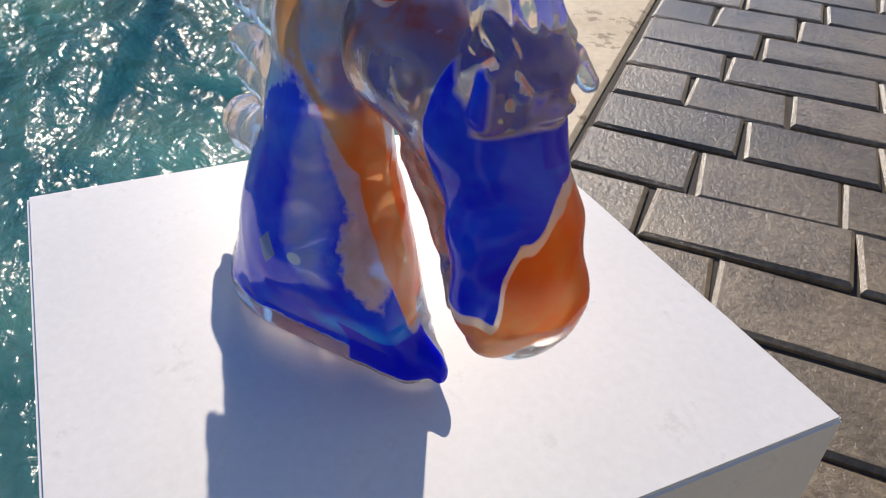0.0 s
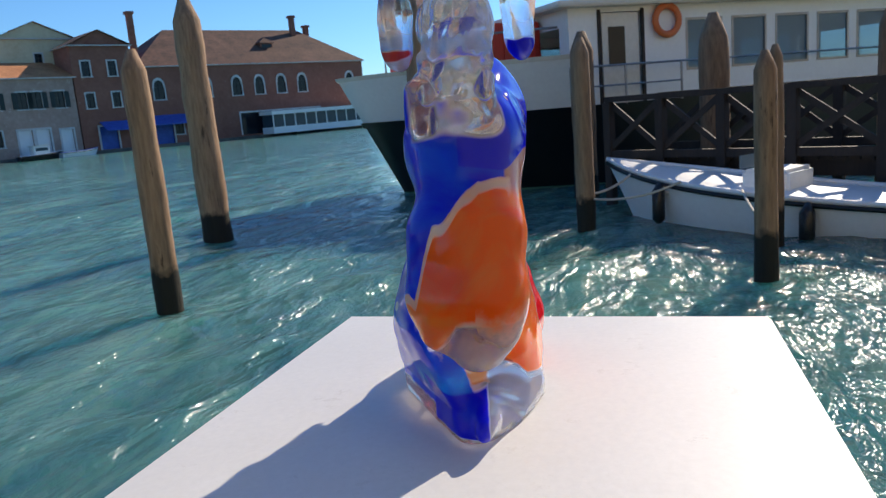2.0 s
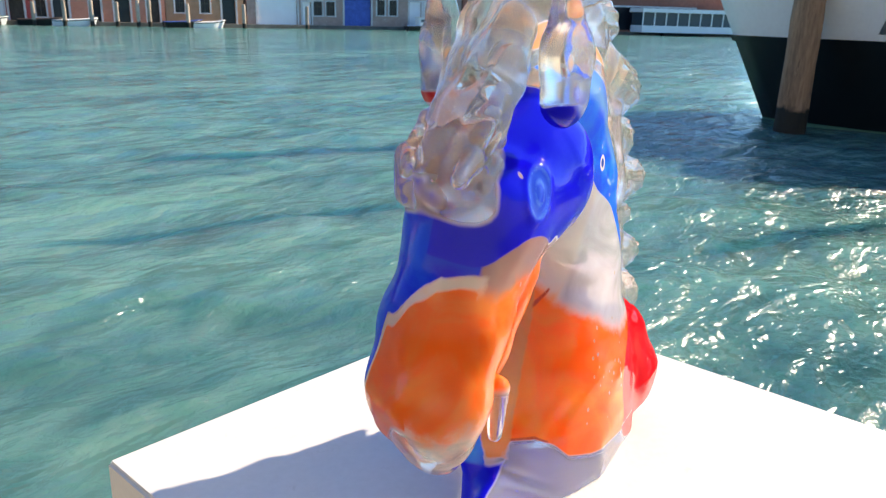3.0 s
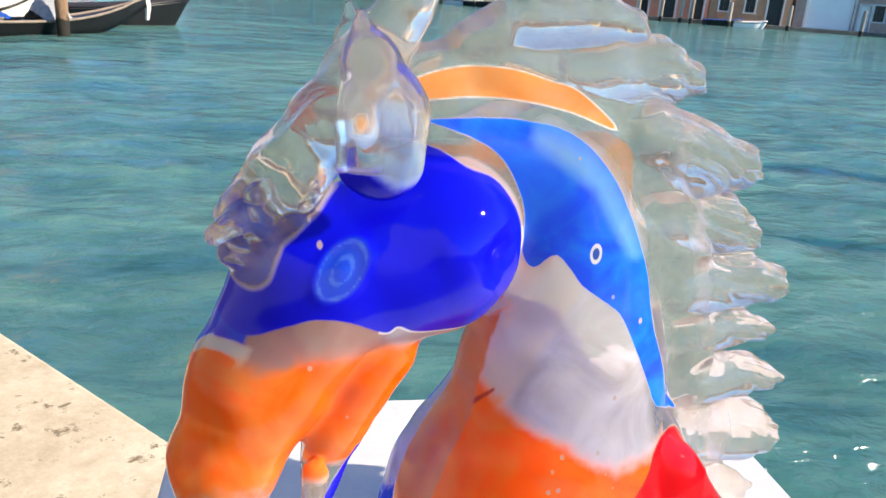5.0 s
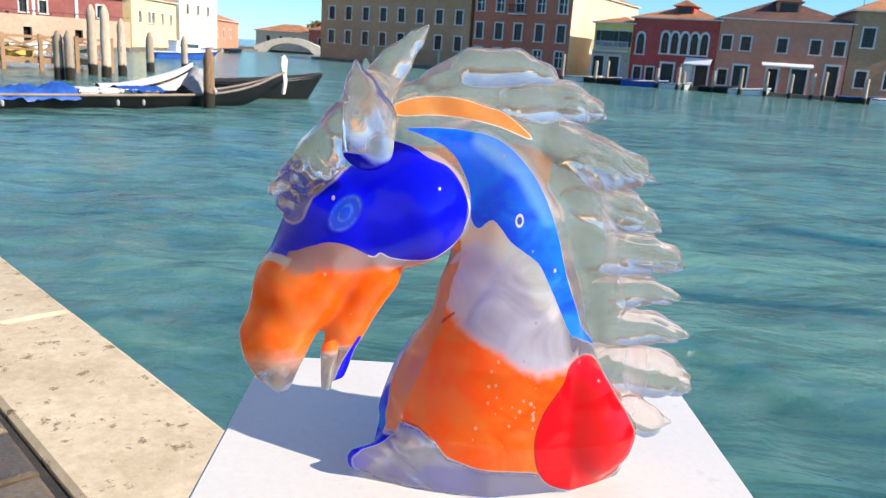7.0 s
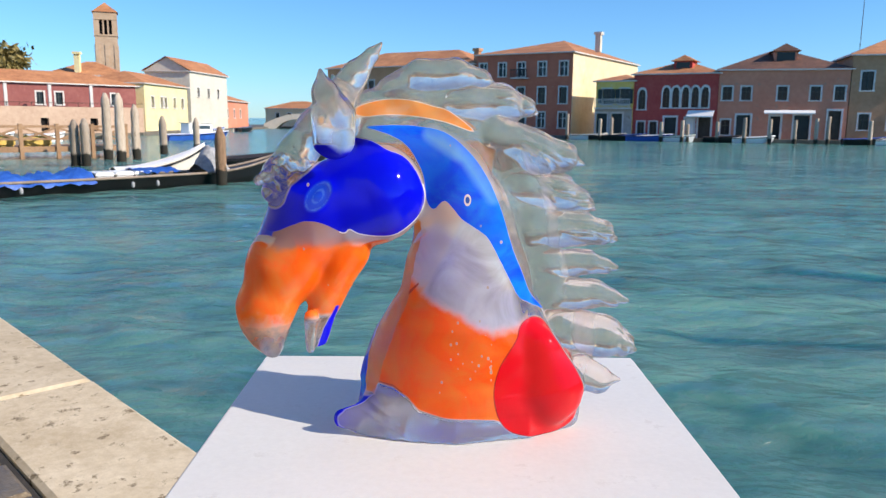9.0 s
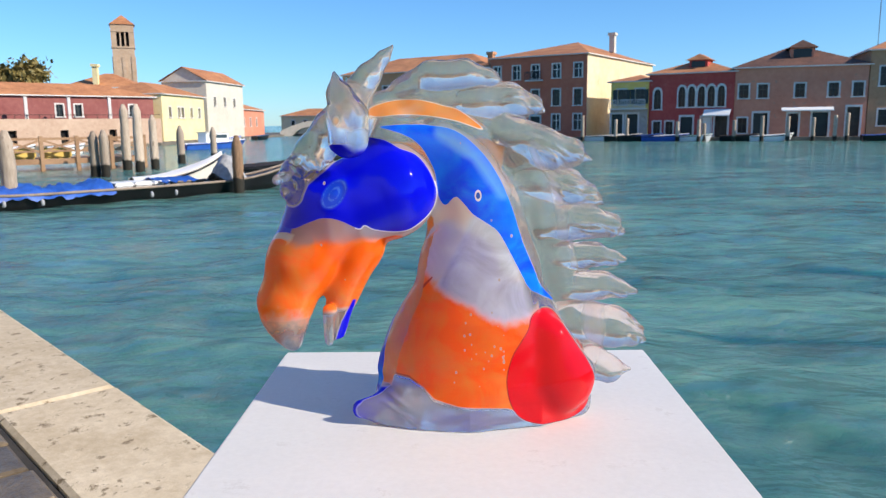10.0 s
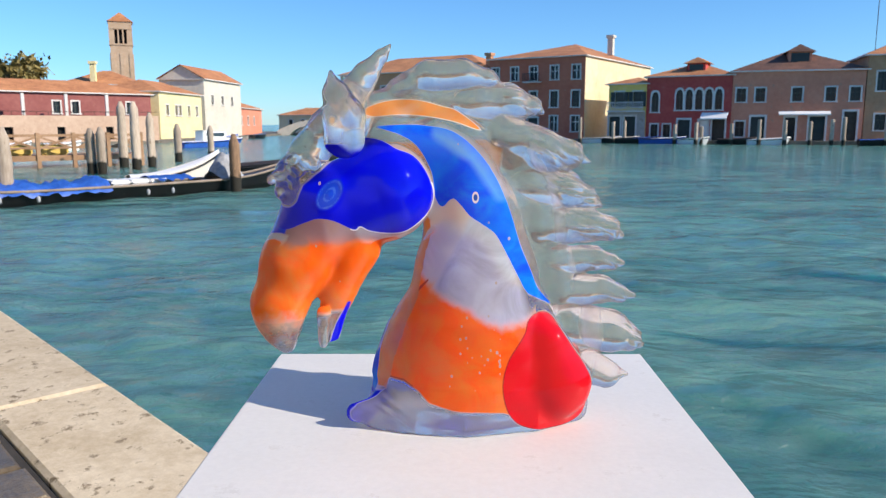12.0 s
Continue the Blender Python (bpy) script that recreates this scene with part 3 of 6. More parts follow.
house((84.4, 64.0), (114.1, 45.3), 14, 9.3, P_SHADEBRICK, "long brick-red waterfront house with a big tiled roof",
      windows=row((2.5, 9, 13.5, 17, 20.5, 24, 32.5), 5.2, 1.4, 2.6, "arch") + row((4.5, 6.5), 0.6, 1.2, 1.9),
      doors=[(2.5, -0.5, 2.4, 2.8, "blue"), (20.0, -0.3, 13.0, 3.0, "glass")], rise=5.4, tiles=M_DARKROOF, dormers=((20.5, 3.0, 2.0, 3.2, 4.0),), awnings=((3.0, 1.9, 6.5, 1.3, 2.4, M_TARP),), chimneys=((0.8, 2, 0, 6.8), (27, 6, 3.2, 4.0), (30, 7, 2.5, 3.4)))
house((-52.5, 75.0), (-35.9, 92.6), 9, 4.7, P_MAROON, "low dark red house with an orange tiled roof",
      windows=row((3.2, 13.4, 15.4, 21.6), 2.5, 0.75, 1.3), rise=1.5, group="houses on the near bank")
house((-35.6, 94.5), (-35.2, 109.5), 8, 5.2, P_PALEYELLOW, "yellow house along the canal with small windows",
      windows=row((2.5, 5.5, 6.8, 10, 13), 2.4, 0.8, 1.3), rise=1.6, group="houses on the near bank")
house((-35.2, 111.0), (-34.0, 126.0), 6.6, 7.6, P_WHITE, "white gabled house at the canal bend",
      windows=row((3, 7, 11), 4.2, 0.8, 1.3), roof="gable", rise=2.0, group="houses on the near bank")
house((-53.3, 105.5), (-43.2, 107.0), 9, 6.6, P_PALEYELLOW, "ochre house with an orange roof behind the others",
      windows=row((3, 6), 4.2, 0.8, 1.2), rise=2.1, chimneys=((4.4, 0.6, 0, 2.9),), group="houses on the near bank")
house((-35.8, 130.0), (-36.5, 150.0), 9, 4.0, P_SALMON, "small salmon house far along the canal",
      windows=row((3, 8, 13), 1.2, 0.9, 1.4), rise=1.6, group="houses far along the canal")
house((-38.0, 172.0), (-26.0, 168.0), 9, 3.2, P_CREAM, "low pale house far along the canal", windows=row((3, 6, 9), 1.0, 0.9, 1.3), rise=1.6, group="houses far along the canal")
house((-26.0, 168.0), (-12.0, 160.0), 9, 4.0, P_BRICK, "low brick house far along the canal", windows=row((3, 7, 11), 1.0, 0.9, 1.3), rise=1.8, group="houses far along the canal")


def bell_tower():
    m = pose(-63.8, 152, -0.9, 0, 0, 22)
    t = holder("bell_tower", m, "square pale brick bell tower with an open belfry", "tower")
    bm = bmesh.new()
    w = 2.0
    add_box(bm, (-w, -w, 0), (w, w, 17.2))
    shaft = part("shaft", bm, P_TOWER, t)
    for s in (-1, 1):
        for q in (-1, 0, 1):
            part("pilaster", box((q * (w - 0.35) - 0.35, s * w - 0.12, 2), (q * (w - 0.35) + 0.35, s * w + 0.12, 15.6)), P_TOWER, shaft)
            part("pilaster", box((s * w - 0.12, q * (w - 0.35) - 0.34, 2), (s * w + 0.12, q * (w - 0.35) + 0.34, 15.6)), P_TOWER, shaft)
    belfry = part("belfry", box((-w - 0.1, -w - 0.1, 20.2), (w + 0.1, w + 0.1, 21.6)), P_TOWER, t)
    part("cornice", box((-w - 0.15, -w - 0.15, 17.2), (w + 0.15, w + 0.15, 17.5)), P_TOWER, t)
    for x, r in ((-w + 0.4, 0.5), (-0.42, 0.14), (0.42, 0.14), (w - 0.4, 0.5)):
        for y in (-w + 0.3, w - 0.3):
            part("pillar", box((x - r, y - 0.3, 17.5), (x + r, y + 0.3, 20.2)), P_TOWER, belfry)
            if r < 0.3:
                part("pillar", box((y - 0.3, x - r, 17.5), (y + 0.3, x + r, 20.19)), P_TOWER, belfry)
    # solid block, coloured near-black for the shade between the pillars
    part("shade_filler", box((-1.25, -1.25, 17.5), (1.25, 1.25, 20.2)), M_ROOM_SHADE, t, "near-black block painted as the shade inside the belfry")
    bm = bmesh.new()
    a = [bm.verts.new((x * (w + 0.3), y * (w + 0.3), 21.6)) for x, y in ((-1, -1), (1, -1), (1, 1), (-1, 1))]
    r = bm.verts.new((0, 0, 23.6))
    for i in range(4):
        bm.faces.new((a[i], a[(i + 1) % 4], r))
    bm.faces.new(a[::-1])
    part("roof", bm, M_ROOF, t)


bell_tower()


# ---- mooring piles ----
def mooring_pile(x, y, top, r, lean=(0, 0), label="weathered wooden mooring pile standing in the canal", seed=0, flat=False, wood=None):
    rnd = random.Random(seed)
    bm = bmesh.new()
    n, sides, base = 14, 12, -2.2
    rings = []
    for i in range(n):
        k = i / (n - 1)
        z = base + (top - base) * k
        rr = r * (1.08 - 0.16 * k) * (1 + rnd.uniform(-0.055, 0.055))
        if i == n - 1:
            rr *= 0.86 if flat else 0.35
        elif i == n - 2:
            z = top - r * (0.4 if flat else 1.6)
        ox, oy = lean[0] * (z - WATER_Z) + rnd.uniform(-0.03, 0.03) * r, lean[1] * (z - WATER_Z)
        rings.append([bm.verts.new((x + ox + math.cos(a) * rr * (1 + 0.06 * math.sin(3 * a + seed + 0.5 * z) + 0.03 * math.sin(5 * a + 2 * z)), y + oy + math.sin(a) * rr, z))
                      for a in (q * math.tau / sides for q in range(sides))])
    for a, b in zip(rings, rings[1:]):
        for q in range(sides):
            bm.faces.new((a[q], a[(q + 1) % sides], b[(q + 1) % sides], b[q]))
    bm.faces.new(rings[-1])
    bm.faces.new(rings[0][::-1])
    ob = part("mooring_pile", bm, wood or M_PILE, None, smooth=True)
    return tagged(ob, label, "pile", "mooring piles")


for i, (x, y, top, r, lx, ly) in enumerate((
        (6.95, 5.55, 2.12, 0.15, 0.0, 0.0), (11.8, 7.95, 3.5, 0.26, 0.0, 0.01), (16.05, 5.1, 3.6, 0.30, 0.0, 0.0),
        (11.4, 1.12, 2.05, 0.14, 0.0, -0.01), (15.4, 1.5, 2.45, 0.24, 0.0, -0.01), (8.1, -1.1, 1.5, 0.12, 0.0, 0.0),
        (9.9, -1.42, 1.62, 0.10, 0, 0), (15.0, -1.0, 2.5, 0.28, 0, 0), (14.2, -3.7, 2.2, 0.16, 0, 0), (12.3, -4.4, 1.75, 0.2, 0, 0))):
    mooring_pile(x, y, top, r, (lx, ly), seed=i)
for i, (x, y, top, r) in enumerate(((-6.93, 24.1, 0.95, 0.18), (-11.9, 19.8, 1.2, 0.2), (-15.8, 33.2, 1.1, 0.2), (-15.3, 33.1, 1.15, 0.2),
                                    (-16.5, 38.2, 2.4, 0.22), (-15.2, 36.6, 2.35, 0.22), (-15.35, 38.9, 1.85, 0.2), (-16.0, 44.7, 1.3, 0.22), (-14.55, 46.3, 1.2, 0.2))):
    mooring_pile(x, y, top, r, (0.0, 0.0), seed=20 + i, label="pale sun-bleached mooring pile beside the boats", wood=M_PALEPILE if i else M_PILE)


# ---- glass sculpture ----
def glass_material(layers, ground):
    """Clear glass with patches of colour cased in it. Each patch has its own distance field on the skin, so that its edge is sharp."""
    m, nt, b = nodes_of("blown_glass")
    coord = nt.nodes.new("ShaderNodeTexCoord")
    ragged = node(nt, "ShaderNodeTexNoise", Scale=150.0, Detail=3.0, Roughness=0.55)
    cloudy = node(nt, "ShaderNodeTexNoise", Scale=28.0, Detail=4.0, Roughness=0.55, Distortion=1.2)
    for n in (ragged, cloudy):
        link(nt, coord.outputs["Object"], n.inputs["Vector"])
    drift = nt.nodes.new("ShaderNodeMapRange")
    drift.inputs["From Min"].default_value, drift.inputs["From Max"].default_value = 0.36, 0.64
    link(nt, cloudy.outputs["Fac"], drift.inputs["Value"])

    def blend(k, a, b):
        mix = nt.nodes.new("ShaderNodeMix")
        mix.data_type = "RGBA"
        for value, socket in ((k, mix.inputs[0]), (a, mix.inputs[6]), (b, mix.inputs[7])):
            if isinstance(value, tuple):
                socket.default_value = value
            else:
                link(nt, value, socket)
        return mix.outputs[2]

    def amount(k, a, b):
        mix = nt.nodes.new("ShaderNodeMix")
        for value, socket in ((k, mix.inputs[0]), (a, mix.inputs[2]), (b, mix.inputs[3])):
            if isinstance(value, float):
                socket.default_value = value
            else:
                link(nt, value, socket)
        return mix.outputs[0]

    colour, clear = (*ground[:3], 1.0), float(ground[3])
    for name, tone, other, soft, wave in layers:
        at = nt.nodes.new("ShaderNodeAttribute")
        at.attribute_name = name
        edge = at.outputs["Fac"]
        if wave:
            lift = node(nt, "ShaderNodeMath")
            lift.operation = "MULTIPLY_ADD"
            lift.inputs[1].default_value = wave
            link(nt, ragged.outputs["Fac"], lift.inputs[0])
            link(nt, edge, lift.inputs[2])
            edge = lift.outputs[0]
        k = nt.nodes.new("ShaderNodeMapRange")
        k.interpolation_type = "SMOOTHSTEP"
        k.inputs["From Min"].default_value, k.inputs["From Max"].default_value = soft + wave * 0.5, -soft + wave * 0.5
        link(nt, edge, k.inputs["Value"])
        here, clarity = (*tone[:3], 1.0), float(tone[3])
        if other:
            here = blend(drift.outputs[0], here, (*other[:3], 1.0))
            clarity = amount(drift.outputs[0], clarity, float(other[3]))
        colour = blend(k.outputs[0], colour, here)
        clear = amount(k.outputs[0], clear, clarity)
    link(nt, colour, b.inputs["Base Color"])
    link(nt, clear, b.inputs["Transmission Weight"])
    polish = nt.nodes.new("ShaderNodeMapRange")
    polish.inputs["To Min"].default_value, polish.inputs["To Max"].default_value = 0.045, 0.0
    link(nt, clear, polish.inputs["Value"])
    link(nt, polish.outputs[0], b.inputs["Roughness"])
    b.inputs["Subsurface Weight"].default_value = 0.8     # the colours glow where the sun comes through
    b.inputs["Subsurface Radius"].default_value = (1.0, 1.0, 1.0)
    b.inputs["Subsurface Scale"].default_value = 0.008
    b.inputs["IOR"].default_value = 1.5
    shine = nt.nodes.new("ShaderNodeMapRange")
    shine.inputs["To Min"].default_value, shine.inputs["To Max"].default_value = 0.25, 0.55
    link(nt, clear, shine.inputs["Value"])
    link(nt, shine.outputs[0], b.inputs["Specular IOR Level"])
    wavy = node(nt, "ShaderNodeTexNoise", Scale=38.0, Detail=2.0, Roughness=0.5, Distortion=0.6)
    link(nt, coord.outputs["Object"], wavy.inputs["Vector"])
    relief = node(nt, "ShaderNodeBump", Strength=0.14, Distance=0.004)
    link(nt, wavy.outputs["Fac"], relief.inputs["Height"])
    link(nt, relief.outputs[0], b.inputs["Normal"])
    thin = nt.nodes.new("ShaderNodeBsdfTransparent")      # sunlight goes on through the clear glass
    thin.inputs[0].default_value = (0.98, 0.94, 0.91, 1)
    share = node(nt, "ShaderNodeMath")
    share.operation = "MULTIPLY"
    share.inputs[1].default_value = 0.14
    link(nt, clear, share.inputs[0])
    both = nt.nodes.new("ShaderNodeMixShader")
    link(nt, share.outputs[0], both.inputs[0])
    link(nt, b.outputs[0], both.inputs[1])
    link(nt, thin.outputs[0], both.inputs[2])
    link(nt, both.outputs[0], nt.nodes["Material Output"].inputs["Surface"])
    return m


def axis_y(x):
    return np.where(x > -0.06, 0.015 + 0.30 * x, -0.003 + 0.24 * (x + 0.06))


def crest_y(x):
    return 0.012 + 0.21 * x


class Field:
    """A solid described by its distance field on a grid, from which the skin is drawn."""
    def __init__(self, lo, hi, step):
        self.lo, self.step = np.array(lo), step
        self.n = np.ceil((np.array(hi) - self.lo) / step).astype(int) + 1
        self.axes = [self.lo[i] + step * np.arange(self.n[i]) for i in range(3)]
        self.d = np.full(self.n, 0.05, np.float32)

    def chain(self, nodes, flat, blend, shift=0.0, path=axis_y):
        for (x0, z0, r0), (x1, z1, r1) in zip(nodes, nodes[1:]):
            reach = max(r0, r1) + 0.03
            sl = []
            box_lo = (min(x0, x1) - reach, -9, min(z0, z1) - reach)
            box_hi = (max(x0, x1) + reach, 9, max(z0, z1) + reach)
            for i in range(3):
                a = np.searchsorted(self.axes[i], box_lo[i])
                b = np.searchsorted(self.axes[i], box_hi[i])
                sl.append(slice(a, b))
            X, Y, Z = np.meshgrid(*[self.axes[i][sl[i]] for i in range(3)], indexing="ij")
            dx, dz = x1 - x0, z1 - z0
            k = np.clip(((X - x0) * dx + (Z - z0) * dz) / (dx * dx + dz * dz + 1e-12), 0, 1)
            yc = path(x0 + k * dx) + shift
            d = np.sqrt((X - x0 - k * dx) ** 2 + (Z - z0 - k * dz) ** 2 + ((Y - yc) / flat) ** 2) - (r0 + (r1 - r0) * k)
            old = self.d[tuple(sl)]
            h = np.clip(0.5 + 0.5 * (old - d) / blend, 0, 1)
            self.d[tuple(sl)] = old + (d - old) * h - blend * h * (1 - h)

    def skin(self):
        """Surface nets: a vertex in each cell that the surface crosses."""
        d, s = self.d, self.step
        inside = d < 0
        corners = [(i, j, k) for i in (0, 1) for j in (0, 1) for k in (0, 1)]
        part_of = lambda a, c: a[c[0]:a.shape[0] - 1 + c[0], c[1]:a.shape[1] - 1 + c[1], c[2]:a.shape[2] - 1 + c[2]]
        count = sum(part_of(inside, c).astype(np.int8) for c in corners)
        cells = np.argwhere((count > 0) & (count < 8))
        index = -np.ones(count.shape, np.int64)
        index[tuple(cells.T)] = np.arange(len(cells))
        total, weight = np.zeros((len(cells), 3)), np.zeros((len(cells), 1))
        for a in corners:
            for ax in range(3):
                if a[ax]:
                    continue
                b = list(a)
                b[ax] = 1
                va, vb = d[tuple((cells + a).T)], d[tuple((cells + b).T)]
                cross = (va < 0) != (vb < 0)
                k = np.where(cross, va / np.where(cross, va - vb, 1), 0)
                p = np.repeat(np.array([a], float), len(cells), 0)
                p[:, ax] += k
                total += p * cross[:, None]
                weight += cross[:, None]
        verts = self.lo + s * (cells + total / weight)
        faces = []
        for ax in range(3):
            u, v = (ax + 1) % 3, (ax + 2) % 3
            a = [slice(None)] * 3
            b = [slice(None)] * 3
            a[ax], b[ax] = slice(0, -1), slice(1, None)
            change = inside[tuple(a)] != inside[tuple(b)]
            edges = np.argwhere(change)
            edges = edges[(edges[:, u] > 0) & (edges[:, v] > 0) & (edges[:, u] < d.shape[u] - 1) & (edges[:, v] < d.shape[v] - 1)]
            eu, ev = np.eye(3, dtype=int)[u], np.eye(3, dtype=int)[v]
            quad = [index[tuple((edges - o).T)] for o in (0 * eu, eu, eu + ev, ev)]
            quad = np.stack(quad, 1)
            flip = inside[tuple(edges.T)]
            quad[~flip] = quad[~flip][:, ::-1]
            faces.append(quad)
        return verts, np.concatenate(faces)


HEAD_LOW = [(-0.1329, 1.1427, 0.0262), (-0.1476, 1.1101, 0.0195), (-0.1451, 1.0884, 0.0120)]
HEAD = [(-0.0657, 1.1962, 0.0396), (-0.1096, 1.1828, 0.0339), (-0.1329, 1.1427, 0.0276), (-0.1456, 1.1101, 0.02), (-0.1431, 1.0874, 0.0122)]
JAW = [(-0.0884, 1.1533, 0.0208), (-0.1035, 1.1169, 0.0140), (-0.1070, 1.0820, 0.0058)]
LIP = [(-0.1510, 1.0990, 0.0130), (-0.1430, 1.0775, 0.0078)]
NECK = [(-0.0593, 1.237, 0.0207), (-0.014, 1.2268, 0.0337), (0.0092, 1.1742, 0.0405), (0.0098, 1.1232, 0.0502), (0.0086, 1.0886, 0.0611)]
BASE = [(0.0098, 1.1183, 0.046), (0.0085, 1.0685, 0.0655), (0.0073, 1.0382, 0.0848), (0.0081, 1.0097, 0.1002)]
TOE = [(-0.036, 1.0151, 0.0223), (-0.0917, 1.0133, 0.0083)]
CREST = [(-0.0857, 1.2553, 0.0147), (-0.0408, 1.2681, 0.0176), (0.0003, 1.2632, 0.0206), (0.0354, 1.2281, 0.0238), (0.0549, 1.1753, 0.0232), (0.0701, 1.1257, 0.0217), (0.0833, 1.0746, 0.0212), (0.1018, 1.0423, 0.0165)]
LOCKS = [
    [(-0.0951, 1.2642, 0.0137), (-0.0781, 1.2883, 0.0092), (-0.0668, 1.3022, 0.0051), (-0.0591, 1.3114, 0.0014)],
    [(-0.0540, 1.2770, 0.0080), (-0.0290, 1.2865, 0.0125), (-0.0020, 1.2880, 0.0122), (0.0170, 1.2860, 0.0075), (0.0320, 1.2810, 0.0008)],
    [(0.0003, 1.2655, 0.0141), (0.0354, 1.2666, 0.0152), (0.0545, 1.2641, 0.0082), (0.0641, 1.2603, 0.0024)],
    [(0.0283, 1.2422, 0.0161), (0.0619, 1.2285, 0.0174), (0.0864, 1.2252, 0.0117), (0.1049, 1.2186, 0.0015)],
    [(0.0475, 1.1996, 0.0163), (0.0843, 1.1946, 0.0157), (0.1044, 1.1872, 0.0089), (0.1172, 1.1804, 0.002)],
    [(0.0624, 1.1654, 0.0156), (0.1048, 1.1652, 0.0139), (0.1227, 1.162, 0.0101), (0.1321, 1.1566, 0.0046)],
    [(0.0725, 1.1355, 0.0128), (0.113, 1.135, 0.0101), (0.1285, 1.1323, 0.0066), (0.1358, 1.1304, 0.0041)],
    [(0.0829, 1.11, 0.014), (0.1161, 1.1092, 0.0117), (0.1344, 1.1051, 0.0077), (0.1465, 1.1023, 0.0036)],
    [(0.0884, 1.0793, 0.0192), (0.1273, 1.07, 0.0181), (0.146, 1.0625, 0.0115), (0.1563, 1.056, 0.0042)],
    [(0.1044, 1.0421, 0.0165), (0.1256, 1.0326, 0.0115), (0.1442, 1.0311, 0.0021)]]
FORELOCK = [(-0.0928, 1.2654, 0.0137), (-0.1065, 1.2454, 0.0155), (-0.1226, 1.2272, 0.0141), (-0.1351, 1.2133, 0.0118), (-0.1374, 1.1987, 0.0086)]
CURL = [(-0.1425, 1.1989, 0.0055), (-0.1299, 1.1953, 0.0068)]
EAR = [(-0.0902, 1.2398, 0.0151), (-0.0906, 1.2553, 0.0164), (-0.0956, 1.2729, 0.0096), (-0.099, 1.2872, 0.0018)]
# outlines of the colours on the side turned away from the canal, as x, z
BLUE_BAND = [(-0.070, 1.2480), (-0.0546, 1.2496), (-0.0328, 1.2492), (-0.0107, 1.2448), (0.0071, 1.2316), (0.0209, 1.2144), (0.0302, 1.1963), (0.0372, 1.1782),
             (0.0445, 1.1548), (0.0543, 1.1312), (0.0606, 1.1160), (0.0725, 1.1010), (0.0569, 1.1099), (0.0493, 1.1160), (0.0405, 1.1330), (0.0257, 1.1606),
             (0.0165, 1.1690), (0.0038, 1.1776), (-0.0093, 1.1915), (-0.0183, 1.1848), (-0.0241, 1.1922), (-0.0262, 1.2096), (-0.0319, 1.2239), (-0.0415, 1.2362), (-0.0546, 1.2431)]
ORANGE_BAND = [(-0.080, 1.2600), (-0.0699, 1.2655), (-0.0547, 1.2687), (-0.0371, 1.2683), (-0.0195, 1.2640), (-0.0062, 1.2600), (0.0120, 1.2455), (-0.0100, 1.2525), (-0.0328, 1.2566), (-0.0547, 1.2575), (-0.0721, 1.2560)]
RED_LOBE = [(0.0567, 1.0957), (0.0643, 1.0967), (0.0719, 1.0920), (0.0791, 1.0825), (0.0891, 1.0675), (0.0989, 1.0529), (0.1049, 1.0383), (0.1060, 1.0190), (0.0971, 1.0060),
            (0.0814, 1.0010), (0.0609, 1.0025), (0.0435, 1.0090), (0.0345, 1.0220), (0.0308, 1.0420), (0.0352, 1.0604), (0.0421, 1.0715), (0.0492, 1.0822), (0.0516, 1.0910)]
RED_PATCH = [(0.0715, 1.0390, 0.0385), (0.0650, 1.0690, 0.0225), (0.0599, 1.0841, 0.0091)]
FACE = [(-0.1002, 1.2400), (-0.1250, 1.2330), (-0.1550, 1.2100), (-0.1600, 1.1850), (-0.1400, 1.1715), (-0.1226, 1.1765), (-0.1117, 1.1800), (-0.0993, 1.1781), (-0.0855, 1.1708),
        (-0.0804, 1.1735), (-0.0732, 1.1697), (-0.0588, 1.1668), (-0.0459, 1.1683), (-0.0329, 1.1776), (-0.0268, 1.1869), (-0.0258, 1.1993), (-0.0319, 1.2152), (-0.0415, 1.2262), (-0.0543, 1.2316), (-0.0699, 1.2390)]


def outline(nodes, x, z):
    """Signed distance to a rounded closed outline, negative inside."""
    p = np.array(nodes)
    pts = []
    for i in range(len(p)):
        a, b, c, d = p[i - 1], p[i], p[(i + 1) % len(p)], p[(i + 2) % len(p)]
        for k in (0.0, 0.25, 0.5, 0.75):
            pts.append(0.5 * (2 * b + (c - a) * k + (2 * a - 5 * b + 4 * c - d) * k ** 2 + (3 * b - a - 3 * c + d) * k ** 3))
    pts = np.array(pts)
    out = np.full(len(x), 0.03)
    lo, hi = pts.min(0) - 0.02, pts.max(0) + 0.02
    near = np.flatnonzero((x > lo[0]) & (x < hi[0]) & (z > lo[1]) & (z < hi[1]))
    px, pz = x[near], z[near]
    best, inside = np.full(len(near), 9.0), np.zeros(len(near), bool)
    for (ax, az), (bx, bz) in zip(pts, np.roll(pts, -1, 0)):
        dx, dz = bx - ax, bz - az
        k = np.clip(((px - ax) * dx + (pz - az) * dz) / (dx * dx + dz * dz + 1e-15), 0, 1)
        best = np.minimum(best, (px - ax - k * dx) ** 2 + (pz - az - k * dz) ** 2)
        inside ^= ((az > pz) != (bz > pz)) & (px < (bx - ax) * (pz - az) / (bz - az + 1e-15) + ax)
    out[near] = np.where(inside, -1, 1) * np.sqrt(best)
    return out


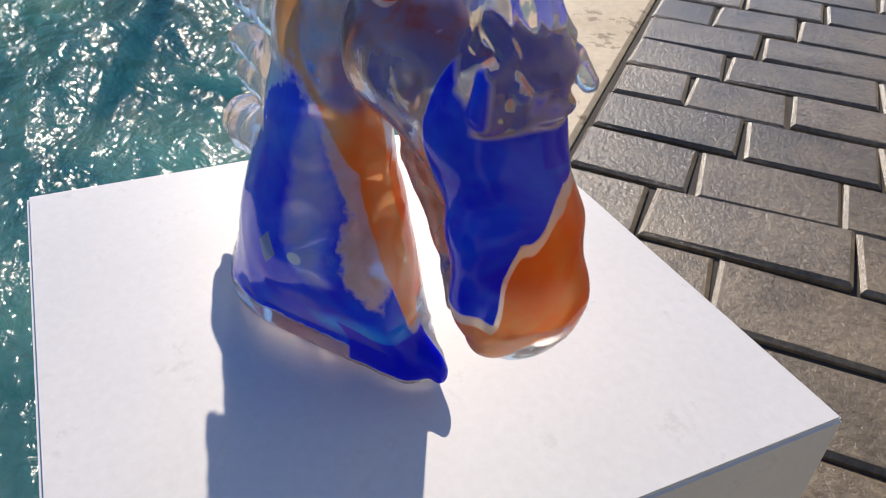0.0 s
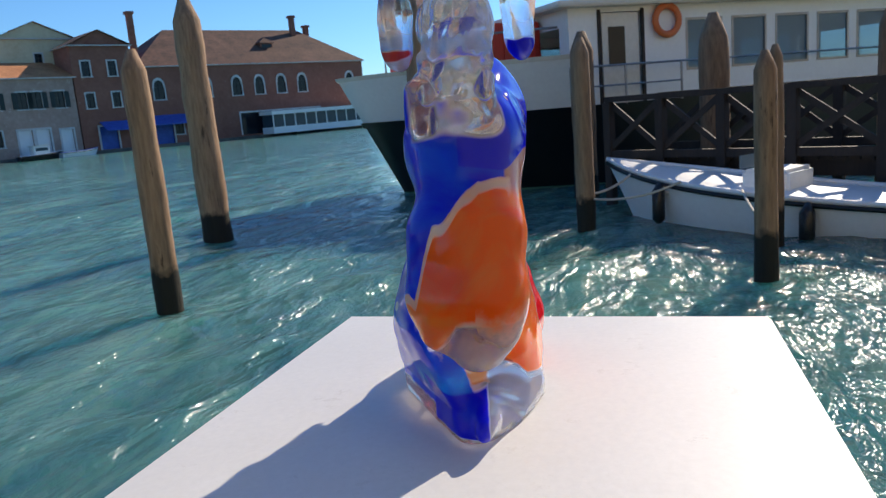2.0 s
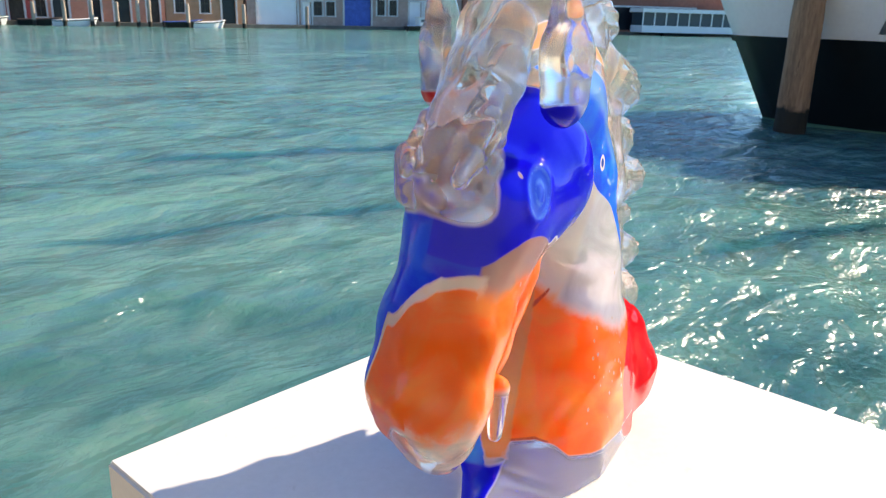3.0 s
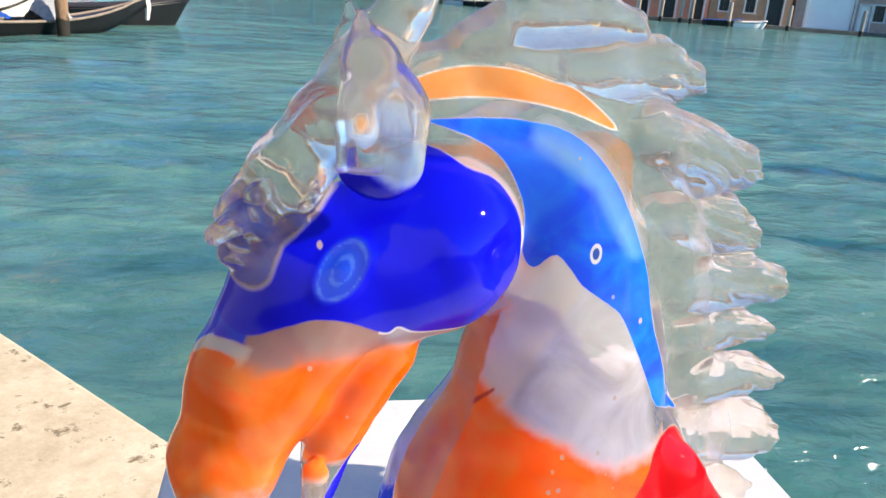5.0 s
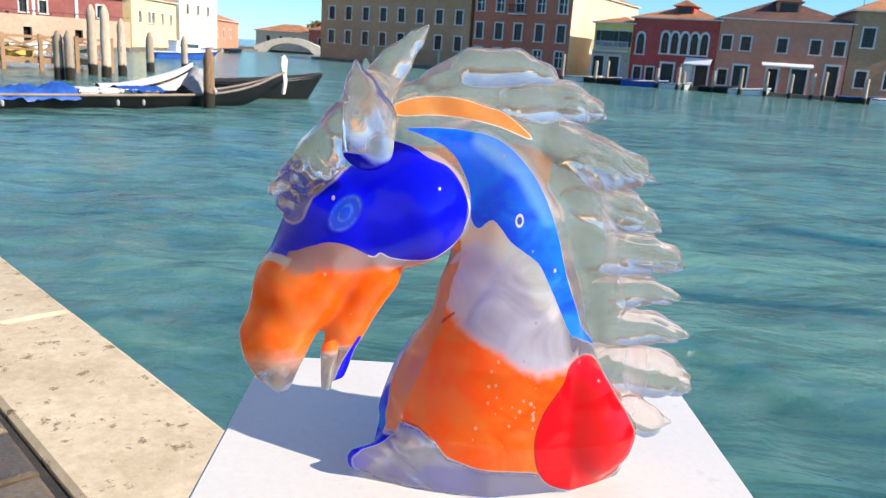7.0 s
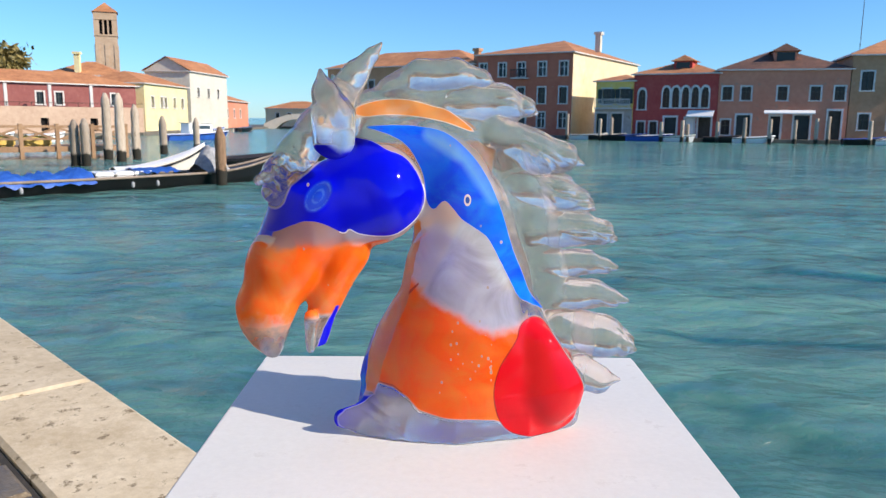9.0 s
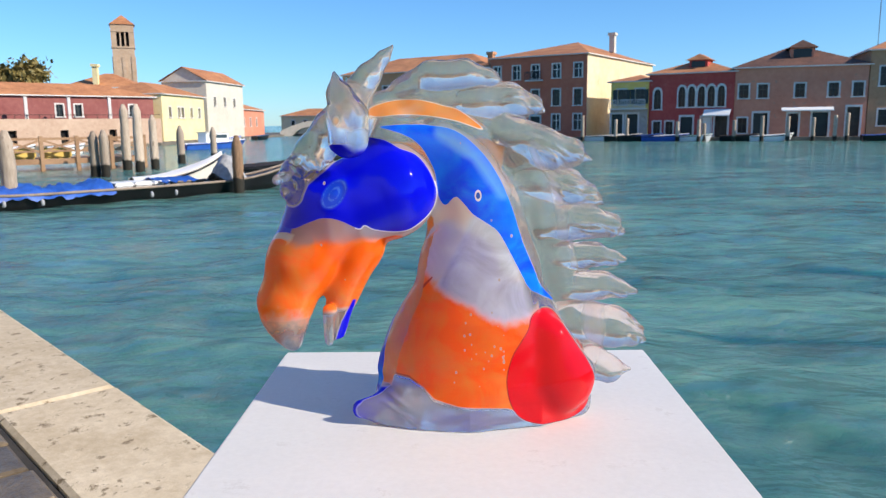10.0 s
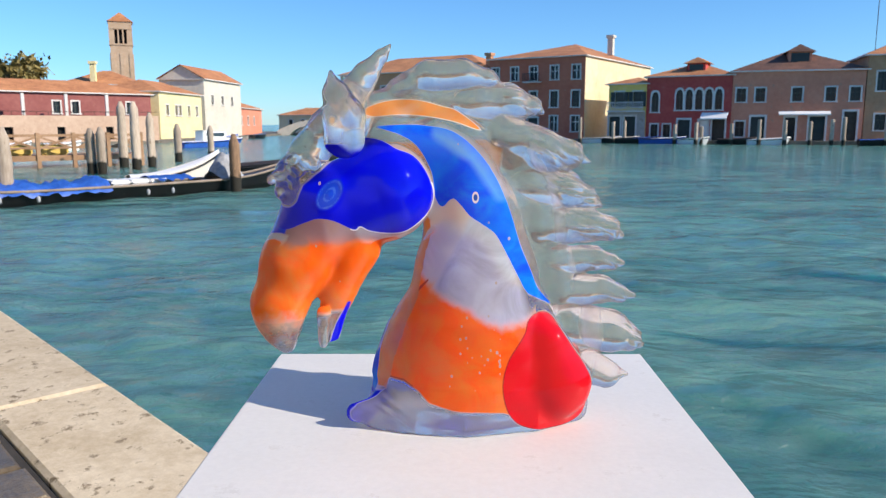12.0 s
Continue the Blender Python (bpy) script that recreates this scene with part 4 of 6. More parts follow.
def near_chain(nodes, x, z):
    """How far points lie from a band that follows the nodes, less its half width."""
    best = np.full(len(x), 9.0)
    for (x0, z0, r0), (x1, z1, r1) in zip(nodes, nodes[1:]):
        dx, dz = x1 - x0, z1 - z0
        k = np.clip(((x - x0) * dx + (z - z0) * dz) / (dx * dx + dz * dz), 0, 1)
        best = np.minimum(best, np.hypot(x - x0 - k * dx, z - z0 - k * dz) - (r0 + (r1 - r0) * k))
    return best


def tints(v):
    """The patches, from the lowest to the topmost: name, distance to the edge, colour with its clearness, second colour, softness, raggedness."""
    x, y, z = v.T
    side = y - axis_y(x)                            # under 0: the face turned away from the canal
    both = lambda *d: np.maximum.reduce(d)
    jaw = np.minimum.reduce([near_chain(HEAD, x, z), near_chain(JAW, x, z), near_chain(LIP, x, z)]) - 0.012
    cheek = np.minimum(near_chain(HEAD, x, z), near_chain(JAW, x, z)) - 0.001
    neck = np.minimum(near_chain(NECK, x, z), near_chain(BASE, x, z))
    crest = near_chain(CREST, x, z)
    step = x + 0.040 + 0.50 * (1.146 - z)           # back from the throat line
    rim = (1.0, 0.86, 0.80, 0.55)
    deep, royal, azure = (0.0, 0.002, 0.60, 0.02), (0.0, 0.05, 0.78, 0.16), (0.0, 0.30, 0.97, 0.28)
    foot = np.interp(x, [-0.09, -0.077, -0.050, -0.038, -0.029, -0.010, 0.031, 0.05], [1.046, 1.0436, 1.043, 1.036, 1.027, 1.022, 1.019, 1.012])
    top = np.interp(x, [-0.06, -0.045, -0.030, -0.0106, 0.003, 0.0166, 0.030, 0.049, 0.06], [1.155, 1.146, 1.120, 1.1087, 1.1023, 1.0936, 1.0886, 1.0914, 1.10])
    strip = np.interp(z, [1.02, 1.0466, 1.075, 1.0975, 1.121, 1.127, 1.139, 1.17], [0.004, 0.012, 0.020, 0.021, 0.018, 0.023, 0.027, 0.030])
    pale = np.interp(z, [1.027, 1.0557, 1.084, 1.106, 1.133, 1.17, 1.21], [0.006, 0.014, 0.023, 0.027, 0.030, 0.030, 0.022])
    border = np.interp(side, [-0.04, -0.022, -0.006, 0.008, 0.018, 0.024, 0.030], [1.158, 1.161, 1.164, 1.150, 1.142, 1.128, 1.108]) + 0.0014 * np.sin(side * 420 + x * 160)
    end = 1.099 + 0.003 * np.sin(side * 190 + 1.0) - 0.012 * np.clip((side - 0.010) / 0.012, 0, 1)
    rim_low = 1.015 + 0.22 * (x - 0.03).clip(0)
    behind = -side                                  # on the canal side
    layers = [
        ("foot_clear", both(z - foot + 0.002, side - 0.012), (0.98, 0.98, 1.0, 0.84), None, 0.004, 0.0),
        ("milk", both(neck - 0.006, z - 1.20, 1.07 - z, 0.014 - step, 0.003 - crest, side - 0.012), (0.88, 0.86, 0.97, 0.54), (0.95, 0.89, 0.95, 0.68), 0.005, 0.001),
        ("throat", both(step - 0.029, z - 1.20, foot - z, neck - 0.012, side - 0.006), (1.0, 0.85, 0.80, 0.52), None, 0.003, 0.0),
        ("amber", both((step - 0.026) * 0.4, (z - 1.122) * 0.15, foot - z, neck - 0.012, side - 0.004), (0.95, 0.42, 0.10, 0.42), (0.95, 0.30, 0.05, 0.30), 0.0012, 0.001),
        ("shoulder", both((z - top) * 0.16, foot - z, neck - 0.03, x - 0.058, side - 0.006, (0.004 - step) * 0.3), (0.86, 0.095, 0.002, 0.12), (0.91, 0.19, 0.012, 0.24), 0.0010, 0.001),
        ("crease", np.minimum(both(np.abs(z - foot - 0.0006) - 0.0007, neck - 0.03, x + 0.042, side - 0.004), both(near_chain([(-0.030, 1.125, 0.0006), (-0.040, 1.114, 0.0012), (-0.053, 1.099, 0.0006)], x, z), side - 0.004)), (0.45, 0.05, 0.012, 0.30), None, 0.0006, 0.0006),
        ("pale_canal", both(behind + 0.001, neck - 0.03, rim_low - z, z - 1.235, -0.006 - crest), (1.0, 0.80, 0.76, 0.68), (0.86, 0.80, 0.95, 0.55), 0.003, 0.001),
        ("blue_canal", both(pale - side, 0.009 - step, behind + 0.001, neck - 0.03, rim_low - z, z - 1.245, -0.006 - crest), deep, royal, 0.0011, 0.005),
        ("lavender", both(near_chain([(-0.028, 1.152, 0.003), (-0.030, 1.125, 0.008), (-0.042, 1.092, 0.010), (-0.056, 1.070, 0.004)], x, z), 0.022 - side), (0.50, 0.58, 0.98, 0.5), (0.18, 0.34, 0.96, 0.4), 0.006, 0.006),
        # soft azure patch: light focused through the glass, painted as colour
        ("painted_caustic", both(near_chain([(-0.046, 1.030, 0.003), (-0.070, 1.034, 0.008)], x, z), 0.012 - side), azure, None, 0.009, 0.004),
        ("strip", both(side - strip, -0.003 - side, (step - 0.030) * 0.5, z - 1.235, 1.034 - z, neck - 0.010), (0.92, 0.24, 0.03, 0.40), (0.95, 0.36, 0.08, 0.50), 0.0009, 0.003),
        ("toe", both(near_chain(TOE, x, z) - 0.004, x + 0.055, 1.004 - z, -0.002 - side), deep, None, 0.0010, 0.001),
        ("sticker", both(np.abs((x + 0.022) * 0.8 + (z - 1.072) * 0.6) - 0.0070, np.abs((z - 1.072) * 0.8 - (x + 0.022) * 0.6) - 0.0060, 0.01 - side), (0.20, 0.22, 0.38, 0.0), None, 0.0004, 0.0),
        ("lobe_rim", both(np.abs(outline(RED_LOBE, x, z)) - 0.0009, side - 0.002), (0.30, 0.004, 0.010, 0.2), None, 0.0007, 0.0),
        ("lobe", both(outline(RED_LOBE, x, z), side - 0.004), (0.62, 0.004, 0.010, 0.03), None, 0.0006, 0.0),
        ("neck_band", both(outline(BLUE_BAND, x, z), side - 0.006), (0.0, 0.07, 0.84, 0.14), (0.0, 0.22, 0.94, 0.22), 0.0005, 0.0008),
        ("neck_fade", both((outline(BLUE_BAND, x, z) + 0.0025) * 0.5, near_chain([(-0.02, 1.243, 0.005), (0.008, 1.226, 0.006), (0.028, 1.195, 0.004)], x, z), side - 0.006), (0.16, 0.46, 0.97, 0.34), None, 0.005, 0.002),
        ("crest_rim", both(np.abs(outline(ORANGE_BAND, x, z)) - 0.0006, side - 0.012), (1.0, 0.90, 0.86, 0.4), None, 0.0005, 0.0),
        ("crest_band", both(outline(ORANGE_BAND, x, z), side - 0.012), (0.95, 0.30, 0.05, 0.28), (0.96, 0.42, 0.14, 0.36), 0.0005, 0.0),
        ("jaw_rim", both(cheek, z - 1.235, 1.10 - z, side - 0.010), (0.93, 0.72, 0.70, 0.62), None, 0.0010, 0.0),
        ("veil", both(jaw, z - 1.182, border - 0.004 - z, x + 0.083, side + 0.004), (0.50, 0.27, 0.24, 0.40), None, 0.003, 0.002),
        ("border_rim", both(jaw, z - border - 0.0050, 1.10 - z, -0.022 - side), rim, (1.0, 0.70, 0.50, 0.5), 0.0010, 0.003),
        ("muzzle", both(jaw, (z - border) * np.where(side < -0.02, 0.3, 1.0), (end - z) * np.where(side < 0.0, 0.09, 0.5)), (0.86, 0.12, 0.005, 0.18), (0.92, 0.25, 0.035, 0.32), 0.0010, 0.0015),
        ("muzzle_glow", both(jaw, (z - 1.160) * 0.3, (1.132 - z + 0.4 * (x + 0.09)) * 0.3, -0.118 - x, side + 0.006), (0.93, 0.13, 0.006, 0.10), None, 0.003, 0.001),
        ("lip", both(near_chain(JAW, x, z) - 0.006, z - 1.104, -0.129 - x), (1.0, 0.90, 0.86, 0.93), None, 0.003, 0.0),
        ("drip", both(near_chain([(-0.0925, 1.110, 0.0012), (-0.1005, 1.092, 0.0030), (-0.1060, 1.077, 0.0030)], x, z), -0.016 - side), deep, None, 0.0008, 0.0015),
        ("canal_cheek", both(jaw, 0.008 - side, -0.116 - x, z - 1.225), (0.62, 0.20, 0.09, 0.62), (0.97, 0.85, 0.80, 0.93), 0.003, 0.002),
        ("brow", both(jaw, np.where(side > 0.0, x + 0.116, x + 0.128), -0.020 - side, z - 1.232, border + 0.0050 - z), deep, royal, 0.0008, 0.002),
        ("face_rim", both(np.abs(outline(FACE, x, z)) - 0.0009, side + 0.004, -0.088 - x, z - 1.205), (1.0, 0.93, 0.90, 0.25), None, 0.0005, 0.0005),
        ("face", both(outline(FACE, x, z), side - 0.003, jaw), deep, None, 0.0006, 0.0004),
    ]
    eu, ev = (x + 0.1025) * 0.80 - (z - 1.1980) * 0.60, (x + 0.1025) * 0.60 + (z - 1.1980) * 0.80
    eye = np.hypot(eu / 0.66, ev) + 0.12 * np.abs(eu)
    layers += [
        ("eye", both(eye - 0.0125, side), (0.002, 0.022, 0.50, 0.06), (0.006, 0.055, 0.58, 0.10), 0.0022, 0.001),
        ("eyelid", both(np.minimum(np.abs(eye - 0.0112) - 0.0003, np.abs(eye - 0.0052) - 0.0005), side), (0.05, 0.17, 0.74, 0.25), None, 0.0012, 0.004),
        ("forelock", both(near_chain(FORELOCK, x, z) - 0.002, 1.180 - z, np.abs(side) - 0.026), (1.0, 0.80, 0.69, 0.88), (1.0, 0.89, 0.82, 0.93), 0.0015, 0.001),
        ("poll_stripe", both(np.hypot(x + 0.097, z - 1.237) - 0.016, np.abs(z - 1.237 - 0.3 * (x + 0.09)) - 0.0035, 0.020 - side), (0.48, 0.02, 0.012, 0.25), None, 0.001, 0.002),
        ("ear", both(near_chain(EAR, x, z) - 0.002, 0.020 - np.abs(side), 1.2360 - z), (0.97, 0.97, 1.0, 0.97), None, 0.0008, 0.002),
        ("ear_base", both(np.hypot((x + 0.083) / 1.2, z - 1.2395) - 0.0075, 0.026 - np.abs(side)), (0.06, 0.32, 0.92, 0.5), (0.6, 0.78, 0.98, 0.8), 0.0035, 0.004),
        ("ear_fleck", both(np.hypot(x + 0.098, (z - 1.2530) / 1.5) - 0.0022, 0.026 - np.abs(side)), (0.95, 0.50, 0.24, 0.6), None, 0.0015, 0.002)]
    rnd = random.Random(5)
    seeds = np.full(len(v), 0.02)
    for i in range(46):
        if i < 26:
            sx, sz = min(0.028, rnd.gauss(0.008, 0.016)), rnd.gauss(1.066, 0.014)
        else:
            sx, sz = rnd.uniform(-0.13, 0.05), rnd.uniform(1.12, 1.235)
        r = rnd.uniform(0.0004, 0.0010)
        seeds = np.minimum(seeds, np.hypot(x - sx, (z - sz) / 1.3) - r + np.where((side < 0) == (i < 36), 0, 0.02))
    ring = np.hypot((x - 0.008) / 0.6, z - 1.1925) + np.where(side < 0, 0, 0.02)
    layers += [
        ("seed", seeds, (1.0, 0.70, 0.52, 0.6), None, 0.0005, 0.0),
        ("bubble_rim", np.minimum(ring - 0.0046, np.hypot((x + 0.044) / 1.5, z - 1.077) - 0.0030 + np.where(side > 0.01, 0, 0.02)), (0.97, 0.93, 0.92, 0.4), None, 0.0005, 0.0),
        ("bubble", ring - 0.0028, (0.02, 0.10, 0.50, 0.3), None, 0.0005, 0.0)]
    return layers


def glass_sculpture():
    f = Field((-0.20, -0.085, 0.992), (0.178, 0.125, 1.322), 0.0011)
    X, Y, Z = [a.astype(np.float32).reshape([-1 if i == j else 1 for j in range(3)]) for i, a in enumerate(f.axes)]
    mid = axis_y(X).astype(np.float32)
    f.chain(NECK, 0.62, 0.012)
    f.chain(BASE, 0.59, 0.012, shift=0.007)
    f.chain(TOE, 0.9, 0.014)
    # the foot is leaf-shaped in plan, with a pointed toe
    half = np.interp(X, [-0.112, -0.100, -0.085, -0.05, 0.0, 0.06, 0.10, 0.125], [0.001, 0.006, 0.013, 0.031, 0.052, 0.056, 0.044, 0.018])
    leaf = (np.abs(Y - mid - 0.005) - half - 0.45 * (Z - 1.02).clip(0) + 0.25 * (1.006 - Z).clip(0)).astype(np.float32)
    k = np.clip(0.5 + 0.5 * (leaf - f.d) / 0.010, 0, 1)
    f.d = (f.d + (leaf - f.d) * k + 0.010 * k * (1 - k)).astype(np.float32)
    f.chain([(x, z, r * 0.93) for x, z, r in RED_PATCH], 0.66, 0.006, shift=-0.034)
    f.chain(CREST, 0.60, 0.010, path=crest_y)
    f.chain(HEAD, 0.92, 0.005)
    f.chain(HEAD_LOW, 1.05, 0.007)
    for s in (-1, 1):                               # the muzzle is broad and nearly square in front
        f.chain([(-0.138, 1.138, 0.016), (-0.1455, 1.110, 0.0165), (-0.1470, 1.0935, 0.0125)], 1.0, 0.010, shift=0.0045 + s * 0.0125)
    f.chain(JAW, 1.1, 0.006)
    f.chain(LIP, 1.5, 0.006)
    for i, lock in enumerate(LOCKS):
        f.chain([(x, z, r * 1.08) for x, z, r in lock], 0.92, 0.0022, shift=0.003 * (-1) ** i, path=crest_y)
    f.chain(FORELOCK, 1.25, 0.004)
    f.chain(CURL, 2.4, 0.004)
    for s in (-1, 1):
        f.chain(EAR, 0.55, 0.0025, shift=s * 0.0345)
    rnd = random.Random(2)
    for side in (-0.013, -0.004, 0.006, 0.016):     # tangled curls at the end of the forelock
        for k in range(3):
            x, z = -0.131 + rnd.uniform(-0.010, 0.008), 1.201 + 0.010 * k + rnd.uniform(-0.003, 0.003)
            f.chain([(x - 0.007, z, 0.0040), (x + 0.003, z + 0.007, 0.0050), (x + 0.010, z - 0.002, 0.0040)], 1.0, 0.0012, shift=side)
    f.chain([(-0.138, 1.212, 0.0070), (-0.137, 1.197, 0.0080)], 1.0, 0.003, shift=0.021)
    f.chain([(-0.143, 1.206, 0.0060), (-0.138, 1.192, 0.0075)], 1.0, 0.002, shift=0.008)
    rnd = random.Random(4)
    for side in (-0.018, -0.004, 0.012):            # drips along the lower jaw
        f.chain([(-0.111, 1.104, 0.0060), (-0.110 + rnd.uniform(-0.004, 0.004), 1.0845 + rnd.uniform(-0.006, 0.004), 0.0034)], 1.0, 0.004, shift=side)
    f.d += 0.0004 * np.sin(X * 190 + 1.3 * np.sin(Z * 110)) * np.sin(Z * 130 + Y * 180)
    eye = np.hypot(((X + 0.1025) * 0.80 - (Z - 1.1980) * 0.60) / 0.66, (X + 0.1025) * 0.60 + (Z - 1.1980) * 0.80)
    f.d -= 0.0009 * np.exp(-((eye - 0.0125) / 0.0025) ** 2) + 0.0012 * np.exp(-(eye / 0.005) ** 2)
    for s in (-1, 1):                               # each ear is hollowed on its outer face
        scoop = np.hypot((X + 0.0925 + 0.25 * (Z - 1.255)) / 0.0085, (Z - 1.2560) / 0.0200)
        f.d += 0.0050 * np.clip(1.15 - scoop, 0, 1) * np.clip(((Y - mid) * s - 0.031) / 0.004, 0, 1)
    gap = np.hypot(X + 0.1245 - 0.30 * (Z - 1.09), 0.0) - np.interp(Z, [1.06, 1.09, 1.112, 1.120], [0.0085, 0.0060, 0.0030, -0.004])
    f.d = np.maximum(f.d, -gap + 0.0 * Y).astype(np.float32)      # the open mouth
    grooves = np.exp(-((Z - 1.012 - 0.02 * np.sin(X * 60)) / 0.010) ** 2) * np.clip((-0.02 - X) / 0.03, 0, 1) * np.clip((mid - Y) / 0.01, 0, 1)   # folds in the clear foot
    f.d += 0.0022 * grooves * (np.abs(np.sin(X * 190 + Z * 330)) - 0.5)
    back = np.clip((X - 0.03 - 0.55 * (1.25 - Z)) / 0.02, 0, 1) * np.clip((Z - 1.03) / 0.02, 0, 1)          # ribs along the locks of the mane
    f.d += 0.0015 * back * (np.abs(np.sin(Z * 330 + X * 45 + 240 * Y + 0.7 * np.sin(X * 90))) - 0.5)
    lock = np.clip((Z - 1.222) / 0.01, 0, 1) * np.clip((-0.095 - X) / 0.01, 0, 1)                           # strands of the forelock
    f.d += 0.0012 * lock * (np.abs(np.sin(Y * 330 + (0.83 * X - 0.55 * Z) * 120)) - 0.5)
    front = np.exp(-((X + 0.040 + 0.5 * (1.146 - Z)) / 0.012) ** 2) * np.clip((mid + 0.004 - Y) / 0.008, 0, 1) * np.clip((1.16 - Z) / 0.02, 0, 1) * np.clip((Z - 1.03) / 0.02, 0, 1)
    f.d += 0.0008 * front * np.sin((X + 0.5 * Z) * 900)                                                      # folds along the throat
    f.d = np.maximum(f.d, 1.0005 - Z).astype(np.float32)
    verts, faces = f.skin()
    me = bpy.data.meshes.new("glass_sculpture")
    me.from_pydata(verts.tolist(), [], faces.tolist())
    me.update()
    me.polygons.foreach_set("use_smooth", [True] * len(me.polygons))
    layers = tints(verts)
    for name, distance, *_ in layers:
        me.attributes.new(name, "FLOAT", "POINT").data.foreach_set("value", np.ascontiguousarray(distance, np.float32))
    me.materials.append(glass_material([(name, *rest) for name, _, *rest in layers], (1.0, 0.875, 0.80, 0.885)))
    return tagged(new("glass_sculpture", me), "clear glass horse head sculpture with blue, orange and red patches", "sculpture")


glass_sculpture()


# ---- boats, jetties and far details ----
def clear_pane(name, tint, haze):
    m, nt, b = nodes_of(name)
    b.inputs["Base Color"].default_value = (*tint, 1)
    b.inputs["Roughness"].default_value = 0.05
    thin = nt.nodes.new("ShaderNodeBsdfTransparent")
    thin.inputs[0].default_value = (*tint, 1)
    mix = nt.nodes.new("ShaderNodeMixShader")
    mix.inputs[0].default_value = haze
    link(nt, thin.outputs[0], mix.inputs[1])
    link(nt, b.outputs[0], mix.inputs[2])
    link(nt, mix.outputs[0], nt.nodes["Material Output"].inputs["Surface"])
    return m


M_CLEAR = clear_pane("tinted_cabin_glass", (0.42, 0.55, 0.62), 0.35)


def ferry():
    m, _ = along((18.2, 6.2), (18.8, 5.4))
    m = m @ Matrix.Diagonal((1.07, 1.07, 1.07, 1))
    m.translation.z = -0.08
    t = holder("ferry", m, "moored white ferry with a black hull and a glazed cabin", "ferry")

    def half(u, deck):
        k = math.sin(min(1, u / (0.22 if deck else 0.30)) * math.pi / 2) ** 0.8
        return (3.65 if deck else 3.45) * k * (1 - 0.25 * max(0, u - 0.75) / 0.25)

    stations = [0, 0.01, 0.025, 0.045, 0.07, 0.1, 0.14, 0.18, 0.23, 0.3, 0.45, 0.6, 0.75, 0.88, 1]

    def skin(lo, hi, us, out=0.0):
        rows = []
        for u in us:
            line = []
            for i in range(7):
                h = lo + (hi - lo) * i / 6
                k = (h + 1.2) / 2.2
                x = (20 * u) * (1 - k) + (-1.1 + 21.1 * u) * k
                w = half(u, False) * (1 - k) + half(u, True) * k + out * (1 if u > 0 else 0)
                line.append((x - (out if u == 0 else 0), -w, h))
            rows.append(line)
        both = rows[::-1] + [[(x, -y, z) for x, y, z in line] for line in rows[1:]]
        return sheet(both)

    part("hull", skin(-1.4, 0.95, stations), M_BLACK, t, "glossy black steel hull", smooth=True)
    part("boot_stripe", skin(-0.95, -0.72, stations, 0.012), M_GREEN, t, "green stripe along the waterline", smooth=True)
    part("rubbing_strake", skin(0.86, 0.98, stations, 0.06), M_BLACK, t, smooth=True)
    bow = [s for s in stations if s <= 0.18]
    bulwark = part("bulwark", skin(0.96, 1.95, bow, 0.0), M_WHITE, t, "white bow bulwark", smooth=True)
    part("cap_rail", skin(1.93, 2.02, bow, 0.04), M_CREAM, bulwark, smooth=True)
    vent = []
    for i in range(5):
        line = []
        for j in range(4):
            h = 1.1 + 0.4 * j / 3
            k = (h + 1.2) / 2.2
            u = (0.092 + 0.009 * j / 3) * (1 - i / 4) + (0.1225 - 0.002 * j / 3) * i / 4
            line.append(((20 * u) * (1 - k) + (-1.1 + 21.1 * u) * k, -half(u, False) * (1 - k) - half(u, True) * k - 0.02, h))
        vent.append(line)
    part("vent", sheet(vent), M_STEEL, bulwark, "grey steel vent in the bulwark")
    bm = bmesh.new()
    ring = [((-1.1 + 21.1 * u), half(u, True) * 0.97) for u in stations]
    vs = [bm.verts.new((x, -w, 0.93)) for x, w in ring] + [bm.verts.new((x, w, 0.93)) for x, w in ring[:0:-1]]
    bm.faces.new(vs)
    part("deck", bm, M_STEEL, t)
    holes = [(5.4 + 1.24 * i, 6.38 + 1.24 * i, 1.55, 2.66) for i in range(8)]
    door = [(3.25, 4.25, 0.95, 2.85)]
    for s, y in ((-1, -3.4), (1, 3.3)):
        bm = bmesh.new()
        panel(bm, 2.5, 15.4, 0.94, 2.95, y, 0.08, holes + (door if s < 0 else []))
        wall = part("cabin_wall", bm, M_WHITE, t, "white cabin side with a row of windows")
        for a, b, c, d in holes:
            w = part("window", box((a, y + 0.03, c), (b, y + 0.045, d)), M_CLEAR, wall, "tinted cabin window")
            bm = bmesh.new()
            for lo, hi in (((a, c), (a + 0.05, d)), ((b - 0.05, c), (b, d)), ((a + 0.05, c), (b - 0.05, c + 0.05)), ((a + 0.05, d - 0.05), (b - 0.05, d))):
                add_box(bm, (lo[0], y - 0.012, lo[1]), (hi[0], y + 0.028, hi[1]))
            part("window_frame", bm, M_STEEL, w)
        if s < 0:
            d = part("door", box((3.3, y + 0.02, 0.97), (4.2, y + 0.07, 2.83)), M_CREAM, wall, "cream cabin door with a window")
            part("pane", box((3.45, y + 0.005, 1.75), (3.85, y + 0.018, 2.55)), M_PANE, d)
            part("door_frame", box((3.18, y - 0.03, 0.95), (3.25, y + 0.05, 2.9)), M_DARKWOOD, wall)
            part("door_frame", box((4.25, y - 0.03, 0.95), (4.32, y + 0.05, 2.9)), M_DARKWOOD, wall)
            rail = bmesh.new()
            add_tube(rail, [(2.3, y - 0.35, 1.75), (15.2, y - 0.2, 1.75)], 0.025, 6)
